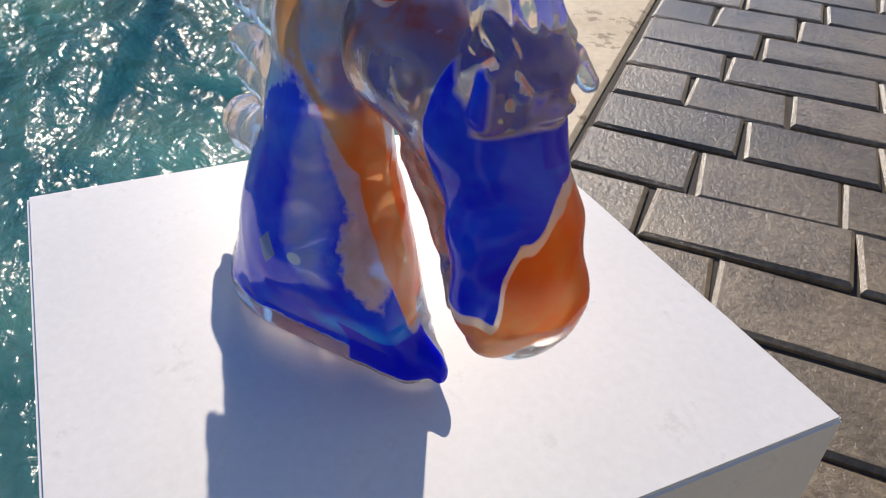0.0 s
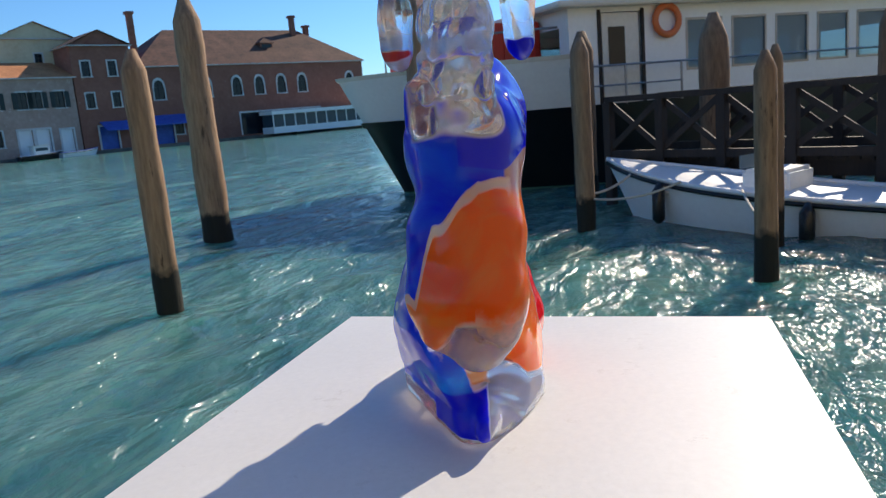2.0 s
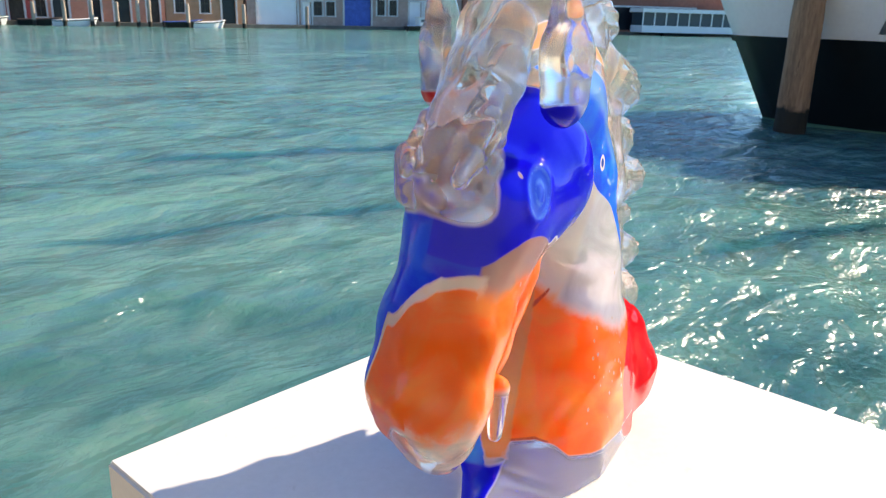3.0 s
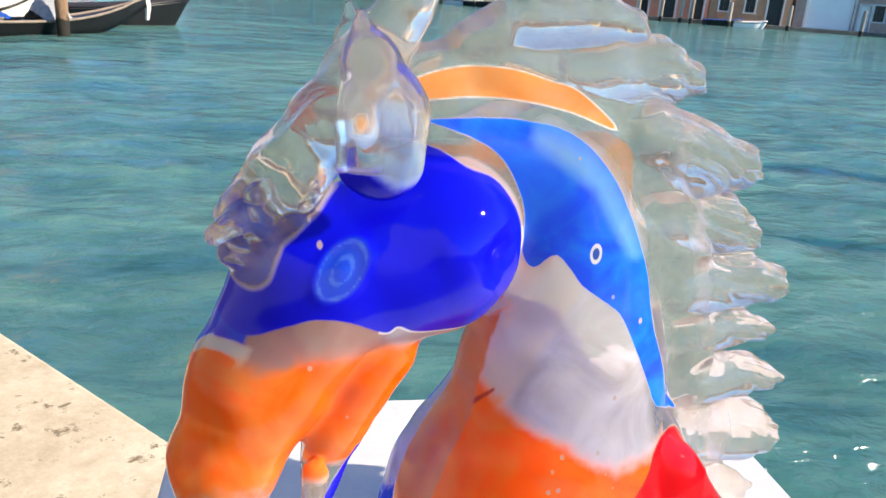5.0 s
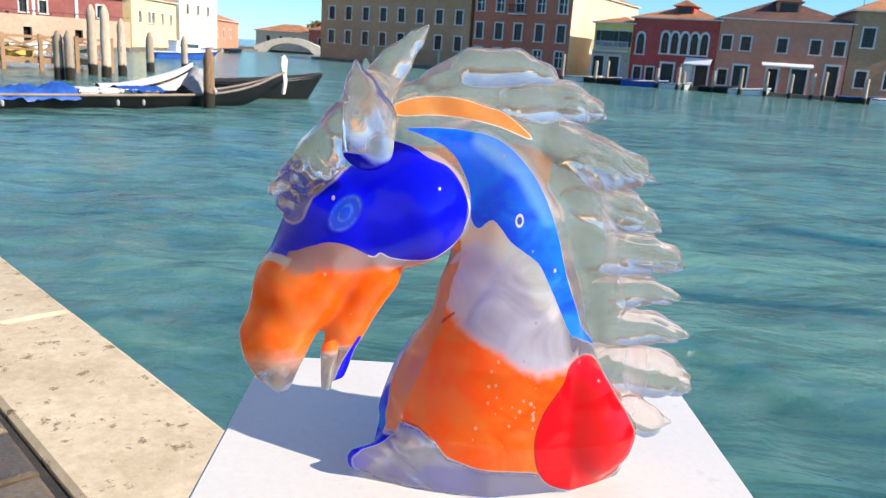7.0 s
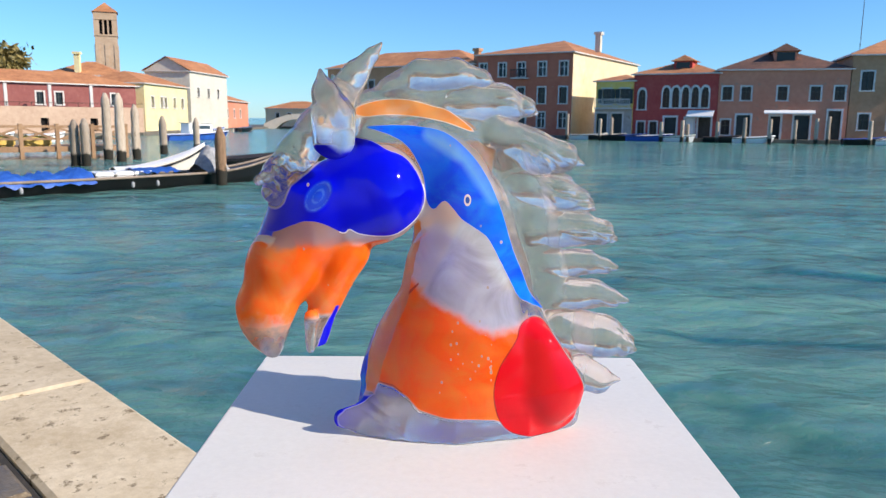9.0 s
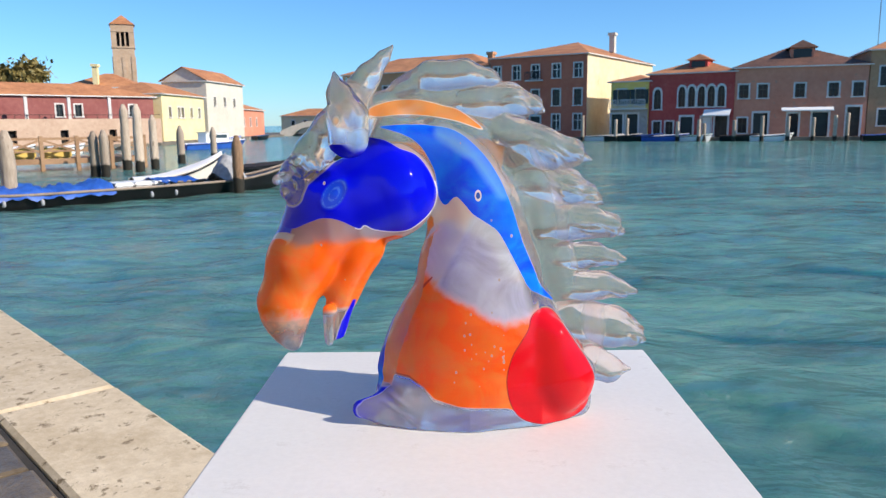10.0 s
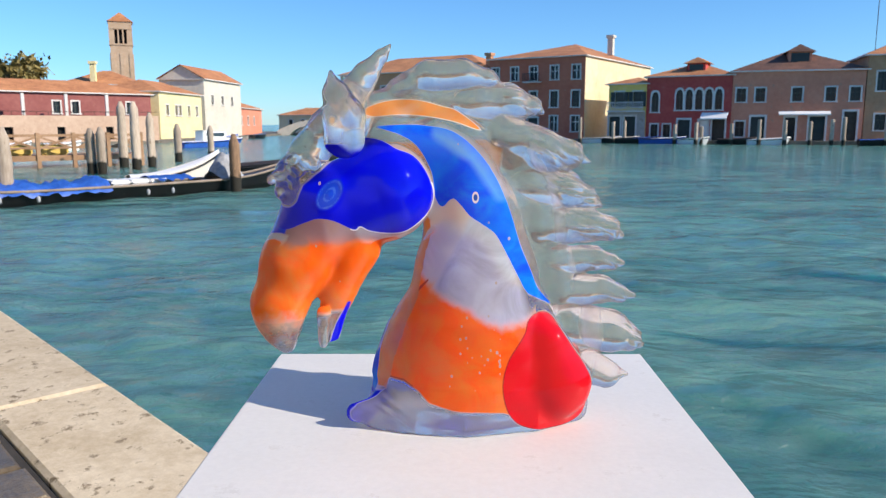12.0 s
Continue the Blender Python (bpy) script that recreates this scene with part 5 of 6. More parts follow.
            add_tube(rail, [(2.3, y - 0.35, 1.35), (5.0, y - 0.35, 1.35)], 0.02, 6)
            for x in (2.3, 3.6, 5.0):
                add_tube(rail, [(x, y - 0.34, 0.95), (x, y - 0.34, 1.75)], 0.025, 6)
            part("hand_rail", rail, M_STEEL, t, "steel hand rail")
    for x in (2.5, 15.35):
        bm = bmesh.new()
        add_box(bm, (x, -3.31, 0.94), (x + 0.06, 3.29, 1.5))
        add_box(bm, (x, -3.31, 2.6), (x + 0.06, 3.29, 2.95))
        for y in (-3.31, -1.2, 0.9, 2.95):
            add_box(bm, (x, y, 1.5), (x + 0.06, y + 0.3, 2.6))
        part("bulkhead", bm, M_WHITE, t)
    part("roof", box((2.1, -3.75, 2.95), (16.6, 3.65, 3.07), bevel=0.03), M_CREAM, t, "pale cabin roof")
    for y in (-3.5, 3.4):
        part("stern_post", tube([(16.4, y, 0.94), (16.4, y, 2.95)], 0.04, 8), M_STEEL, t)
    part("stern_rail", tube([(15.4, -3.5, 1.9), (17.6, -3.45, 1.9)], 0.03, 6), M_STEEL, t)
    bm = bmesh.new()
    n = 20
    for i in range(n):
        a0, a1 = math.tau * i / n, math.tau * (i + 1) / n
        ringv = []
        for a in (a0, a1):
            ringv.append([(4.85 + math.cos(a) * (0.30 + 0.075 * math.cos(b)), -3.5 + 0.06 * math.sin(b), 2.62 + math.sin(a) * (0.30 + 0.075 * math.cos(b)))
                          for b in (math.tau * q / 8 for q in range(8))])
        for q in range(8):
            vs = [bm.verts.new(p) for p in (ringv[0][q], ringv[0][(q + 1) % 8], ringv[1][(q + 1) % 8], ringv[1][q])]
            bm.faces.new(vs)
    bmesh.ops.remove_doubles(bm, verts=bm.verts, dist=1e-4)
    part("lifebuoy", bm, M_ORANGE, t, "orange lifebuoy on the cabin wall", smooth=True)
    for x, y in ((-0.2, -0.5), (1.2, -1.4)):
        bm = bmesh.new()
        add_box(bm, (x, y - 0.9, 1.9), (x + 1.25, y + 0.9, 2.85), bevel=0.04)
        for k in range(5):
            add_box(bm, (x + 0.1 + 0.25 * k, y - 0.94, 1.95), (x + 0.16 + 0.25 * k, y + 0.94, 2.8))
        b = part("locker", bm, M_RED, t, "red life raft locker on the bow")
        part("locker_stand", box((x + 0.1, y - 0.7, 0.94), (x + 1.1, y + 0.7, 1.9)), M_STEEL, b)
    bm = bmesh.new()
    add_tube(bm, [(-0.6, -0.6, 1.95), (-0.6, -0.6, 2.6), (0.8, -2.6, 2.6), (2.3, -3.3, 2.6)], 0.025, 6)
    add_tube(bm, [(0.8, -2.6, 1.95), (0.8, -2.6, 2.6)], 0.025, 6)
    part("bow_rail", bm, M_STEEL, t)


ferry()


def plank_jetty():
    d = Vector((-0.524, -0.851, 0)).normalized()
    m, length = along((13.3 - 2 * d.x, -0.8 - 2 * d.y), (8.8, -8.15))
    t = holder("jetty", m, "dark timber jetty with cross-braced railings", "jetty")
    posts = [0.05, 1.15, 2.3, 3.46, 4.75, 6.69, 8.6, length - 0.1]
    for y in (-0.1, 1.7):
        rail = part("top_rail", box((0, y - 0.07, 1.03), (length, y + 0.07, 1.13), bevel=0.01), M_DARKWOOD, t)
        part("lower_rail", box((0, y - 0.06, 0.0), (length, y + 0.06, 0.14), bevel=0.01), M_DARKWOOD, t)
        for x in posts:
            part("post", box((x - 0.08, y - 0.085, -2.0), (x + 0.08, y + 0.085, 1.03), bevel=0.01), M_DARKWOOD, t)
        for x0, x1 in zip(posts, posts[1:]):
            for z0, z1, off in ((0.14, 1.03, -0.02), (1.03, 0.14, 0.03)):
                way = Vector((x1 - x0, 0, z1 - z0))
                mm = Matrix.Translation((x0, y + off, z0)) @ Matrix.Rotation(-math.atan2(way.z, way.x), 4, "Y")
                part("brace", box((0.02, -0.022, -0.05), (way.length - 0.02, 0.022, 0.05), mm), M_DARKWOOD, rail)
    n = int(length / 0.2)
    for i in range(n):
        part("plank", box((i * length / n + 0.01, -0.02, -0.06), ((i + 1) * length / n - 0.01, 1.62, -0.005)), M_DARKWOOD, t)
    for y in (0.1, 1.4):
        part("bearer", box((0, y, -0.32), (length, y + 0.14, -0.065)), M_DARKWOOD, t)


plank_jetty()


def small_boat(m, length, beam, z_stern, z_bow, hull, label, group="", strake=M_BLACK, cover=None, draught=0.3, sheer=2.2, stern=0.85, deck_label=""):
    """An open boat: x from stern to bow, z = 0 at the water."""
    t = holder("boat", m, label, "boat", group)
    us = [i / 14 for i in range(15)]

    def at(u, k):
        w = beam / 2 * (stern + (1 - stern) * math.sin(min(1, u / 0.4) * math.pi / 2)) * (1 - max(0, (u - 0.5) / 0.5) ** sheer)
        top = z_stern + (z_bow - z_stern) * u ** 2
        z = -draught + (top + draught) * k
        x = length * u - (1 - k) * 0.12 * length * max(0, u - 0.6) / 0.4
        return x, w * (0.55 + 0.45 * k ** 0.6), z

    rows = []
    for u in us:
        half = [at(u, k) for k in (0, 0.25, 0.5, 0.75, 1)]
        rows.append([(x, -w, z) for x, w, z in half[::-1]] + [(x, w, z) for x, w, z in half])
    bm = sheet(rows)
    bm.faces.new(list(bm.verts)[:10])
    part("hull", bm, hull, t, smooth=True)
    for s in (-1, 1):
        pts = [at(u, 0.97) for u in us]
        part("rubbing_strake", tube([(x, s * (w + 0.012), z - 0.02) for x, w, z in pts], 0.035, 6), strake, t, smooth=True)
        inner = [at(u, 1.0) for u in us]
        part("gunwale", tube([(x, s * (w - 0.02), z + 0.02) for x, w, z in inner], 0.04, 6), hull, t, smooth=True)
    deck = []
    for u in us:
        x, w, z = at(u, 1.0)
        drop = 0.03 if cover else 0.01
        rise = 0.10 if cover else 0.04
        deck.append([(x, -w * 0.96, z - drop), (x, -w * 0.5, z - drop + rise), (x, 0, z - drop + rise * 1.5), (x, w * 0.5, z - drop + rise), (x, w * 0.96, z - drop)])
    part("deck", sheet(deck), cover or hull, t, deck_label)
    return t, at


# open motor boat beside the jetty
mb, mb_len = along((10.06, -3.76), (13.2, 0.90))
mb.translation.z = WATER_Z
boat, at = small_boat(mb, mb_len, 1.75, 0.45, 0.95, M_WHITE, "white open motor boat moored with ropes beside the jetty", deck_label="bright white deck")
for u in (0.30, 0.72):
    x, w, z = at(u, 0.9)
    part("fender", tube([(x, w + 0.11, z - 0.55), (x, w + 0.11, z - 0.48), (x, w + 0.10, z - 0.05), (x, w + 0.06, z + 0.08)], [0.04, 0.1, 0.1, 0.03], 10), M_MOTOR, boat, "black rubber fender", smooth=True)
seat = part("console", box((2.2, -0.4, 0.45), (2.9, 0.4, 0.85), bevel=0.05), M_WHITE, boat)
part("windscreen", box((2.9, -0.38, 0.85), (2.93, 0.38, 1.05)), M_CLEAR, seat)
part("thwart", box((3.9, -0.75, 0.5), (4.2, 0.75, 0.56), bevel=0.01), M_CREAM, boat)
part("thwart", box((1.0, -0.75, 0.42), (1.35, 0.75, 0.48), bevel=0.01), M_CREAM, boat)
part("transom", box((-0.03, -0.72, -0.2), (0.06, 0.72, 0.42), bevel=0.01), M_CREAM, boat, "yellowed transom")

# outboard motor on the transom
om = mb @ pose(-0.42, 0.25, 0.0) @ Matrix.Scale(1.2, 4)
motor = holder("outboard_motor", om, "large black outboard motor on the boat's stern", "outboard motor")
bm = bmesh.new()
bmesh.ops.create_uvsphere(bm, u_segments=20, v_segments=14, radius=1)
for v in bm.verts:
    c = [math.copysign(abs(a) ** 0.78, a) for a in v.co]
    v.co = (c[0] * (0.42 - 0.08 * c[2]) - 0.05 + 0.16 * c[2], c[1] * 0.31, 0.92 + c[2] * 0.42)
part("cowling", bm, M_MOTOR, motor, "glossy black cowling", smooth=True)
part("leg", tube([(-0.02, 0, 0.72), (-0.04, 0, 0.35), (-0.08, 0, 0.0), (-0.1, 0, -0.35)], [0.21, 0.15, 0.12, 0.08], 12), M_MOTOR, motor, smooth=True)
part("bracket", box((0.06, -0.15, 0.18), (0.42, 0.15, 0.50), bevel=0.06), M_MOTOR, motor)
part("cavitation_plate", box((-0.45, -0.18, -0.16), (0.2, 0.18, -0.12), bevel=0.01), M_MOTOR, motor)


def rope(points, r=0.02, label="pale mooring rope slung between pile and boat"):
    a, b = Vector(points[0]), Vector(points[1])
    pts = [tuple(a.lerp(b, k / 10) - Vector((0, 0, points[2] * 4 * (k / 10) * (1 - k / 10)))) for k in range(11)]
    tagged(part("mooring_rope", tube(pts, r, 6), M_ROPE, smooth=True), label, "rope", "mooring ropes")


rope(((11.35, 1.15, -0.35), tuple(mb @ Vector((3.6, 0.85, 0.72))), 0.12))
rope(((11.4, 1.1, -0.30), tuple(mb @ Vector((4.6, 0.72, 0.80))), 0.08))
rope(((8.1, -1.1, -0.25), tuple(mb @ Vector((2.3, 0.9, 0.60))), 0.05))
rope(((8.1, -1.1, -0.29), tuple(mb @ Vector((2.6, 0.9, 0.62))), 0.06))

M_CANVAS = surface("grey_canvas", (0.22, 0.23, 0.25), (0.44, 0.45, 0.47), rough=0.8, grain=6, stain=1.5, bump=0.4, depth=0.02)
# gondola
gm, glen = along((-13.9, 17.5), (-5.2, 27.5))
gm.translation.z = WATER_Z


def gondola():
    t = holder("gondola", gm, "black gondola with a pale curved prow under a blue cover", "gondola")
    us = [i / 24 for i in range(25)]

    def at(u, k):
        w = 0.72 * math.sin(min(1, max(0.0, u * 1.04)) * math.pi) ** 0.7 if 0 < u < 1 else 0.02
        w = max(w, 0.03)
        top = 0.36 + 0.75 * max(0, (u - 0.68) / 0.32) ** 2.2 + 0.55 * max(0, (0.25 - u) / 0.25) ** 2
        bot = -0.15 + 0.95 * max(0, (u - 0.76) / 0.24) ** 2 + 0.6 * max(0, (0.15 - u) / 0.15) ** 2
        return glen * u, w * (0.6 + 0.4 * k), bot + (top - bot) * k

    rows = []
    for u in us:
        half = [at(u, k) for k in (0, 0.5, 1)]
        rows.append([(x, -w, z) for x, w, z in half[::-1]] + [(x, w, z) for x, w, z in half])
    part("hull", sheet(rows), M_BLACK, t, smooth=True)
    for s in (-1, 1):
        part("gunwale", tube([(x, s * w, z + 0.02) for x, w, z in (at(u, 1) for u in us)], 0.045, 6), M_LANE, t, "worn wooden gunwale", smooth=True)
    part("deck", sheet([[(x, -w * 0.95, z - 0.02), (x, 0, z + 0.03), (x, w * 0.95, z - 0.02)] for x, w, z in (at(u, 1) for u in us if u > 0.66)]), M_BLACK, t)
    x, w, z = at(1.0, 1)
    bm = bmesh.new()
    prof = [(0.0, -0.75), (0.10, -0.35), (0.06, 0.05), (0.10, 0.45), (-0.02, 0.62), (-0.16, 0.52), (-0.18, 0.25), (-0.10, 0.0), (-0.05, -0.35), (-0.08, -0.75)]
    f0 = [bm.verts.new((x + px, -0.05, z + pz)) for px, pz in prof]
    f1 = [bm.verts.new((x + px, 0.05, z + pz)) for px, pz in prof]
    bm.faces.new(f0)
    bm.faces.new(f1[::-1])
    for i in range(len(prof)):
        j = (i + 1) % len(prof)
        bm.faces.new((f0[j], f0[i], f1[i], f1[j]))
    part("prow_iron", bm, M_CREAM, t, "pale wrapped prow iron")
    rnd = random.Random(8)
    rows = []
    for i in range(44):
        u = 0.02 + 0.40 * i / 43
        x, w, z = at(u, 1)
        line = []
        for q in range(13):
            c = -1 + 2 * q / 12
            lift = 0.22 * (1 - abs(c) ** 2.2) * (1 + 0.25 * math.sin(i * 0.8) + 0.2 * math.sin(i * 0.31 + 1))
            fold = 0.035 * math.sin(i * 1.9 + q * 1.1) + 0.03 * math.sin(i * 0.9 - q * 2.3) + rnd.uniform(-0.02, 0.02)
            line.append((x + rnd.uniform(-0.03, 0.03), c * (w + 0.07), z + lift + fold - (0.10 if abs(c) > 0.95 else 0)))
        rows.append(line)
    part("cover", sheet(rows), M_TARP, t, "crumpled blue tarpaulin cover", smooth=True)
    for u in (0.43, 0.475, 0.52):
        part("cushion", box((glen * u, -0.5, 0.40), (glen * (u + 0.043), 0.45, 0.53), bevel=0.04), M_WHITE, t, "white seat cushion")
    rows = []
    for i in range(14):
        u = 0.53 + 0.10 * i / 13
        x, w, z = at(u, 1)
        rows.append([(x, c * w * 0.9, z + 0.12 + 0.10 * (1 - c * c) + 0.04 * math.sin(i * 2 + c * 5)) for c in (-1, -0.6, -0.2, 0.2, 0.6, 1)])
    part("folded_cover", sheet(rows), M_TARP, t, "folded blue tarpaulin", smooth=True)
    rows = []
    for i in range(12):
        u = 0.70 + 0.07 * i / 11
        x, w, z = at(u, 1)
        top = 0.85 * math.sin(math.pi * (i + 0.5) / 12) ** 0.6
        rows.append([(x, c * w, z + top * (1 - abs(c) ** 2) + 0.05 * math.sin(i * 1.7 + c * 4)) for c in (-1, -0.7, -0.3, 0.0, 0.3, 0.7, 1)])
    part("canvas_heap", sheet(rows), M_CANVAS, t, "grey canvas bundled on the foredeck", smooth=True)
    for u in (0.20, 0.27, 0.50, 0.56):
        x, w, z = at(u, 1)
        part("fender", tube([(x, -w - 0.1, z - 0.28), (x, -w - 0.1, z - 0.24), (x, -w - 0.1, z - 0.14), (x, -w - 0.09, z - 0.10)], [0.02, 0.05, 0.05, 0.02], 8), M_CANVAS, t, smooth=True)


gondola()
bm_, l_ = along((-10.9, 25.3), (-8.3, 27.0))
bm_.translation.z = WATER_Z
small_boat(bm_, l_, 1.5, 0.35, 1.15, M_CREAM, "small cream boat with a white cover moored behind the gondola", cover=M_WHITE)
bm_, l_ = along((-10.0, 28.6), (-4.4, 31.5))
bm_.translation.z = WATER_Z
small_boat(bm_, l_, 1.5, 0.5, 0.95, M_BLACK, "dark wooden boat moored behind the gondola", cover=M_DARKWOOD)


def landing_stage():
    m, length = along((-27.0, 32.5), (-16.5, 40.5))
    m.translation.z = WATER_Z
    t = holder("landing_stage", m, "weathered wooden landing stage with yellow benches", "landing stage")
    wood = surface("brown_timber", (0.22, 0.12, 0.06), (0.42, 0.26, 0.15), rough=0.8, grain=10, stain=1)
    yellow = surface("yellow_paint", (0.55, 0.38, 0.08), (0.72, 0.52, 0.14), rough=0.6, grain=6, stain=1)
    part("platform", box((0, 0, 0.35), (length, 3.5, 0.62)), wood, t)
    n = 8
    for i in range(n + 1):
        x = i * length / n
        part("post", box((x - 0.09, -0.1, -1.5), (x + 0.09, 0.1, 1.75)), wood, t)
    for i in range(n):
        for up in (0, 1):
            way = Vector((length / n, 0, 0.62 if up else -0.62))
            mm = Matrix.Translation((i * length / n, -0.02 - 0.03 * up, 0.95 if up else 1.57)) @ Matrix.Rotation(-math.atan2(way.z, way.x), 4, "Y")
            part("brace", box((0.02, -0.02, -0.05), (way.length - 0.02, 0.02, 0.05), mm), wood, t)
    part("rail", box((0, -0.06, 1.55), (length, 0.06, 1.68)), wood, t)
    part("rail", box((0, -0.05, 0.95), (length, 0.05, 1.05)), wood, t)
    for i in range(n):
        if i in (1, 2, 4, 5):
            part("bench", box((i * length / n + 0.15, 0.6, 0.62), ((i + 1) * length / n - 0.15, 1.2, 1.15), bevel=0.08), yellow, t, "yellow bench")
    part("awning", box((0.2, 1.4, 1.9), (3.6, 3.4, 2.0)), M_WHITE, t, "white awning")
    part("awning", box((4.0, 1.4, 1.85), (6.4, 3.4, 1.95)), M_WHITE, t, "white awning")


landing_stage()

# terrace wall in front of the low red house
m, w = along((-54.5, 70.2), (-33.6, 88.6))
m.translation.z = WATER_Z
terrace = holder("garden_wall", m, "faded pink garden wall along the water with a railing", "wall")
bm = bmesh.new()
panel(bm, 0, w, 0, 3.1, 0, 0.5, [(12 + 5 * i, 12.8 + 5 * i, 0.5, 1.9) for i in range(3)])
part("wall", bm, P_PINKWALL, terrace)
# sheet behind the openings, its shade put in as near-black colour
part("shade_filler", box((0.2, 0.52, 0.2), (w - 0.2, 0.6, 3.0)), M_ROOM_SHADE, terrace)
part("railing", box((0, 0.1, 3.5), (w, 0.16, 3.55)), M_DARKWOOD, terrace)
for i in range(24):
    part("baluster", box((i * w / 24, 0.1, 3.1), (i * w / 24 + 0.05, 0.15, 3.5)), M_DARKWOOD, terrace)
for i in range(6):
    part("post", box((1.2 + 4.2 * i, 0.2, 3.1), (1.5 + 4.2 * i, 0.45, 5.4)), M_STONE, terrace, "pale pergola post")

# quays in front of the far houses
far_line = [(-16, 113), (5, 99), (17, 91.5), (29, 84), (45, 79), (70, 72), (95, 58), (125, 38)]
for (x0, y0), (x1, y1) in zip(far_line, far_line[1:]):
    m, w = along((x0, y0), (x1, y1))
    ob = part("quay_far", box((-0.2, -1.4, -3.0), (w + 0.2, 30, -0.52)), M_QUAYWALL)
    ob.matrix_world = m
    tagged(ob, "low stone quay under the houses across the canal", "quay", kind="structure")
m, w = along((-62, 62), (-33.3, 88.4))
ob = part("quay_far", box((0, 0.2, -3.0), (w, 60, -0.6)), M_QUAYWALL)
ob.matrix_world = m
tagged(ob, "low stone bank under the houses on the near side", "quay", kind="structure")
m, w = along((-33.3, 88.0), (-33.6, 200))
ob = part("quay_far", box((0, 0.2, -3.0), (w, 60, -0.55)), M_QUAYWALL)
ob.matrix_world = m
tagged(ob, "low stone bank further along the canal", "quay", kind="structure")
ob = part("quay_far", box((-33.5, 158, -3.0), (40, 260, -0.5)), M_QUAYWALL)
tagged(ob, "low bank at the far end of the canal", "quay", kind="structure")


m, w = along((98.0, 55.0), (113.0, 45.6))
m.translation.z = -0.5
pav = holder("pavilion", m @ pose(0, -3.4, 0), "glazed white waterside pavilion before the brick house", "pavilion")
part("plinth_wall", box((0, 0, 0), (w, 3.2, 0.9)), M_WHITE, pav)
part("glazing", box((0.1, 0.1, 0.9), (w - 0.1, 3.1, 2.6)), M_BOAT_GLASS, pav, "dark glazing")
for i in range(11):
    part("mullion", box((i * (w - 0.14) / 10, -0.02, 0.9), (i * (w - 0.14) / 10 + 0.14, 0.09, 2.6)), M_WHITE, pav)
part("roof", box((-0.3, -0.5, 2.6), (w + 0.3, 3.2, 3.1), bevel=0.03), M_WHITE, pav, "flat white roof")


def far_boat(x, y, heading_deg, length, hull, cover, label):
    m = pose(x, y, WATER_Z, 0, 0, heading_deg)
    return small_boat(m, length, 1.7, 0.5, 0.75, hull, label, "boats across the canal", cover=cover)


for x, y, a, l, hull, cover, label in (
        (15.6, 89.2, -30, 4.5, M_WHITE, M_STEEL, "small white boat moored across the canal"), (17.6, 87.6, -30, 4.2, M_MOTOR, M_CREAM, "dark boat with a pale cover across the canal"),
        (19.2, 86.6, -30, 4.6, M_BLACK, M_TARP, "dark boat under a blue cover across the canal"), (21.2, 85.2, -28, 5.0, M_TARP, M_WHITE, "blue boat with a white cover across the canal"),
        (24.8, 83.6, -28, 3.4, M_WHITE, M_GREEN, "little pale green boat across the canal"), (28.6, 81.9, -25, 4.0, M_BLACK, M_DARKWOOD, "dark rowing boat across the canal"),
        (31.2, 80.6, -20, 4.2, M_WHITE, M_WHITE, "white boat moored across the canal"), (41.0, 77.0, -15, 4.0, M_BLACK, M_TARP, "dark boat with a blue cover across the canal"),
        (43.6, 76.4, -15, 3.8, M_WHITE, M_WHITE, "white motor boat across the canal"), (68.5, 69.0, -20, 5.0, M_BLACK, M_WHITE, "dark launch with a white cabin across the canal"),
        (72.5, 67.0, -25, 4.5, M_WHITE, M_TARP, "white and blue boat across the canal"), (100.0, 51.0, -33, 7.0, M_BLACK, M_WHITE, "long dark launch across the canal"),
        (-24.8, 70.0, 60, 8.0, M_TARP, M_WHITE, "blue launch with a white cabin at the bank"), (-36.5, 60.0, 42, 3.2, M_WHITE, M_WHITE, "white covered boat at the bank by the landing stage"), (-33.4, 62.5, 42, 3.0, M_WHITE, M_WHITE, "white covered boat at the bank by the landing stage"), (-29.5, 98.0, 85, 7.0, M_WHITE, M_TARP, "white boat with a blue cover at the bank"),
        (-30.5, 118.0, 85, 7.0, M_BLACK, M_STEEL, "dark boat at the bank by the bend")):
    craft, _ = far_boat(x, y, a, l, hull, cover, label)
    if "launch" in label:
        cabin = part("cabin", box((l * 0.30, -0.62, 0.55), (l * 0.66, 0.62, 1.55), bevel=0.08), M_WHITE, craft, "white cabin")
        part("window", box((l * 0.34, -0.635, 1.02), (l * 0.62, -0.622, 1.36)), M_BOAT_GLASS, cabin)
        part("window", box((l * 0.34, 0.622, 1.02), (l * 0.62, 0.635, 1.36)), M_BOAT_GLASS, cabin)
        part("windscreen", box((l * 0.66, -0.5, 1.0), (l * 0.66 + 0.015, 0.5, 1.4)), M_BOAT_GLASS, cabin)
        part("cabin_roof", box((l * 0.28, -0.7, 1.553), (l * 0.69, 0.7, 1.62), bevel=0.02), M_CREAM, cabin)
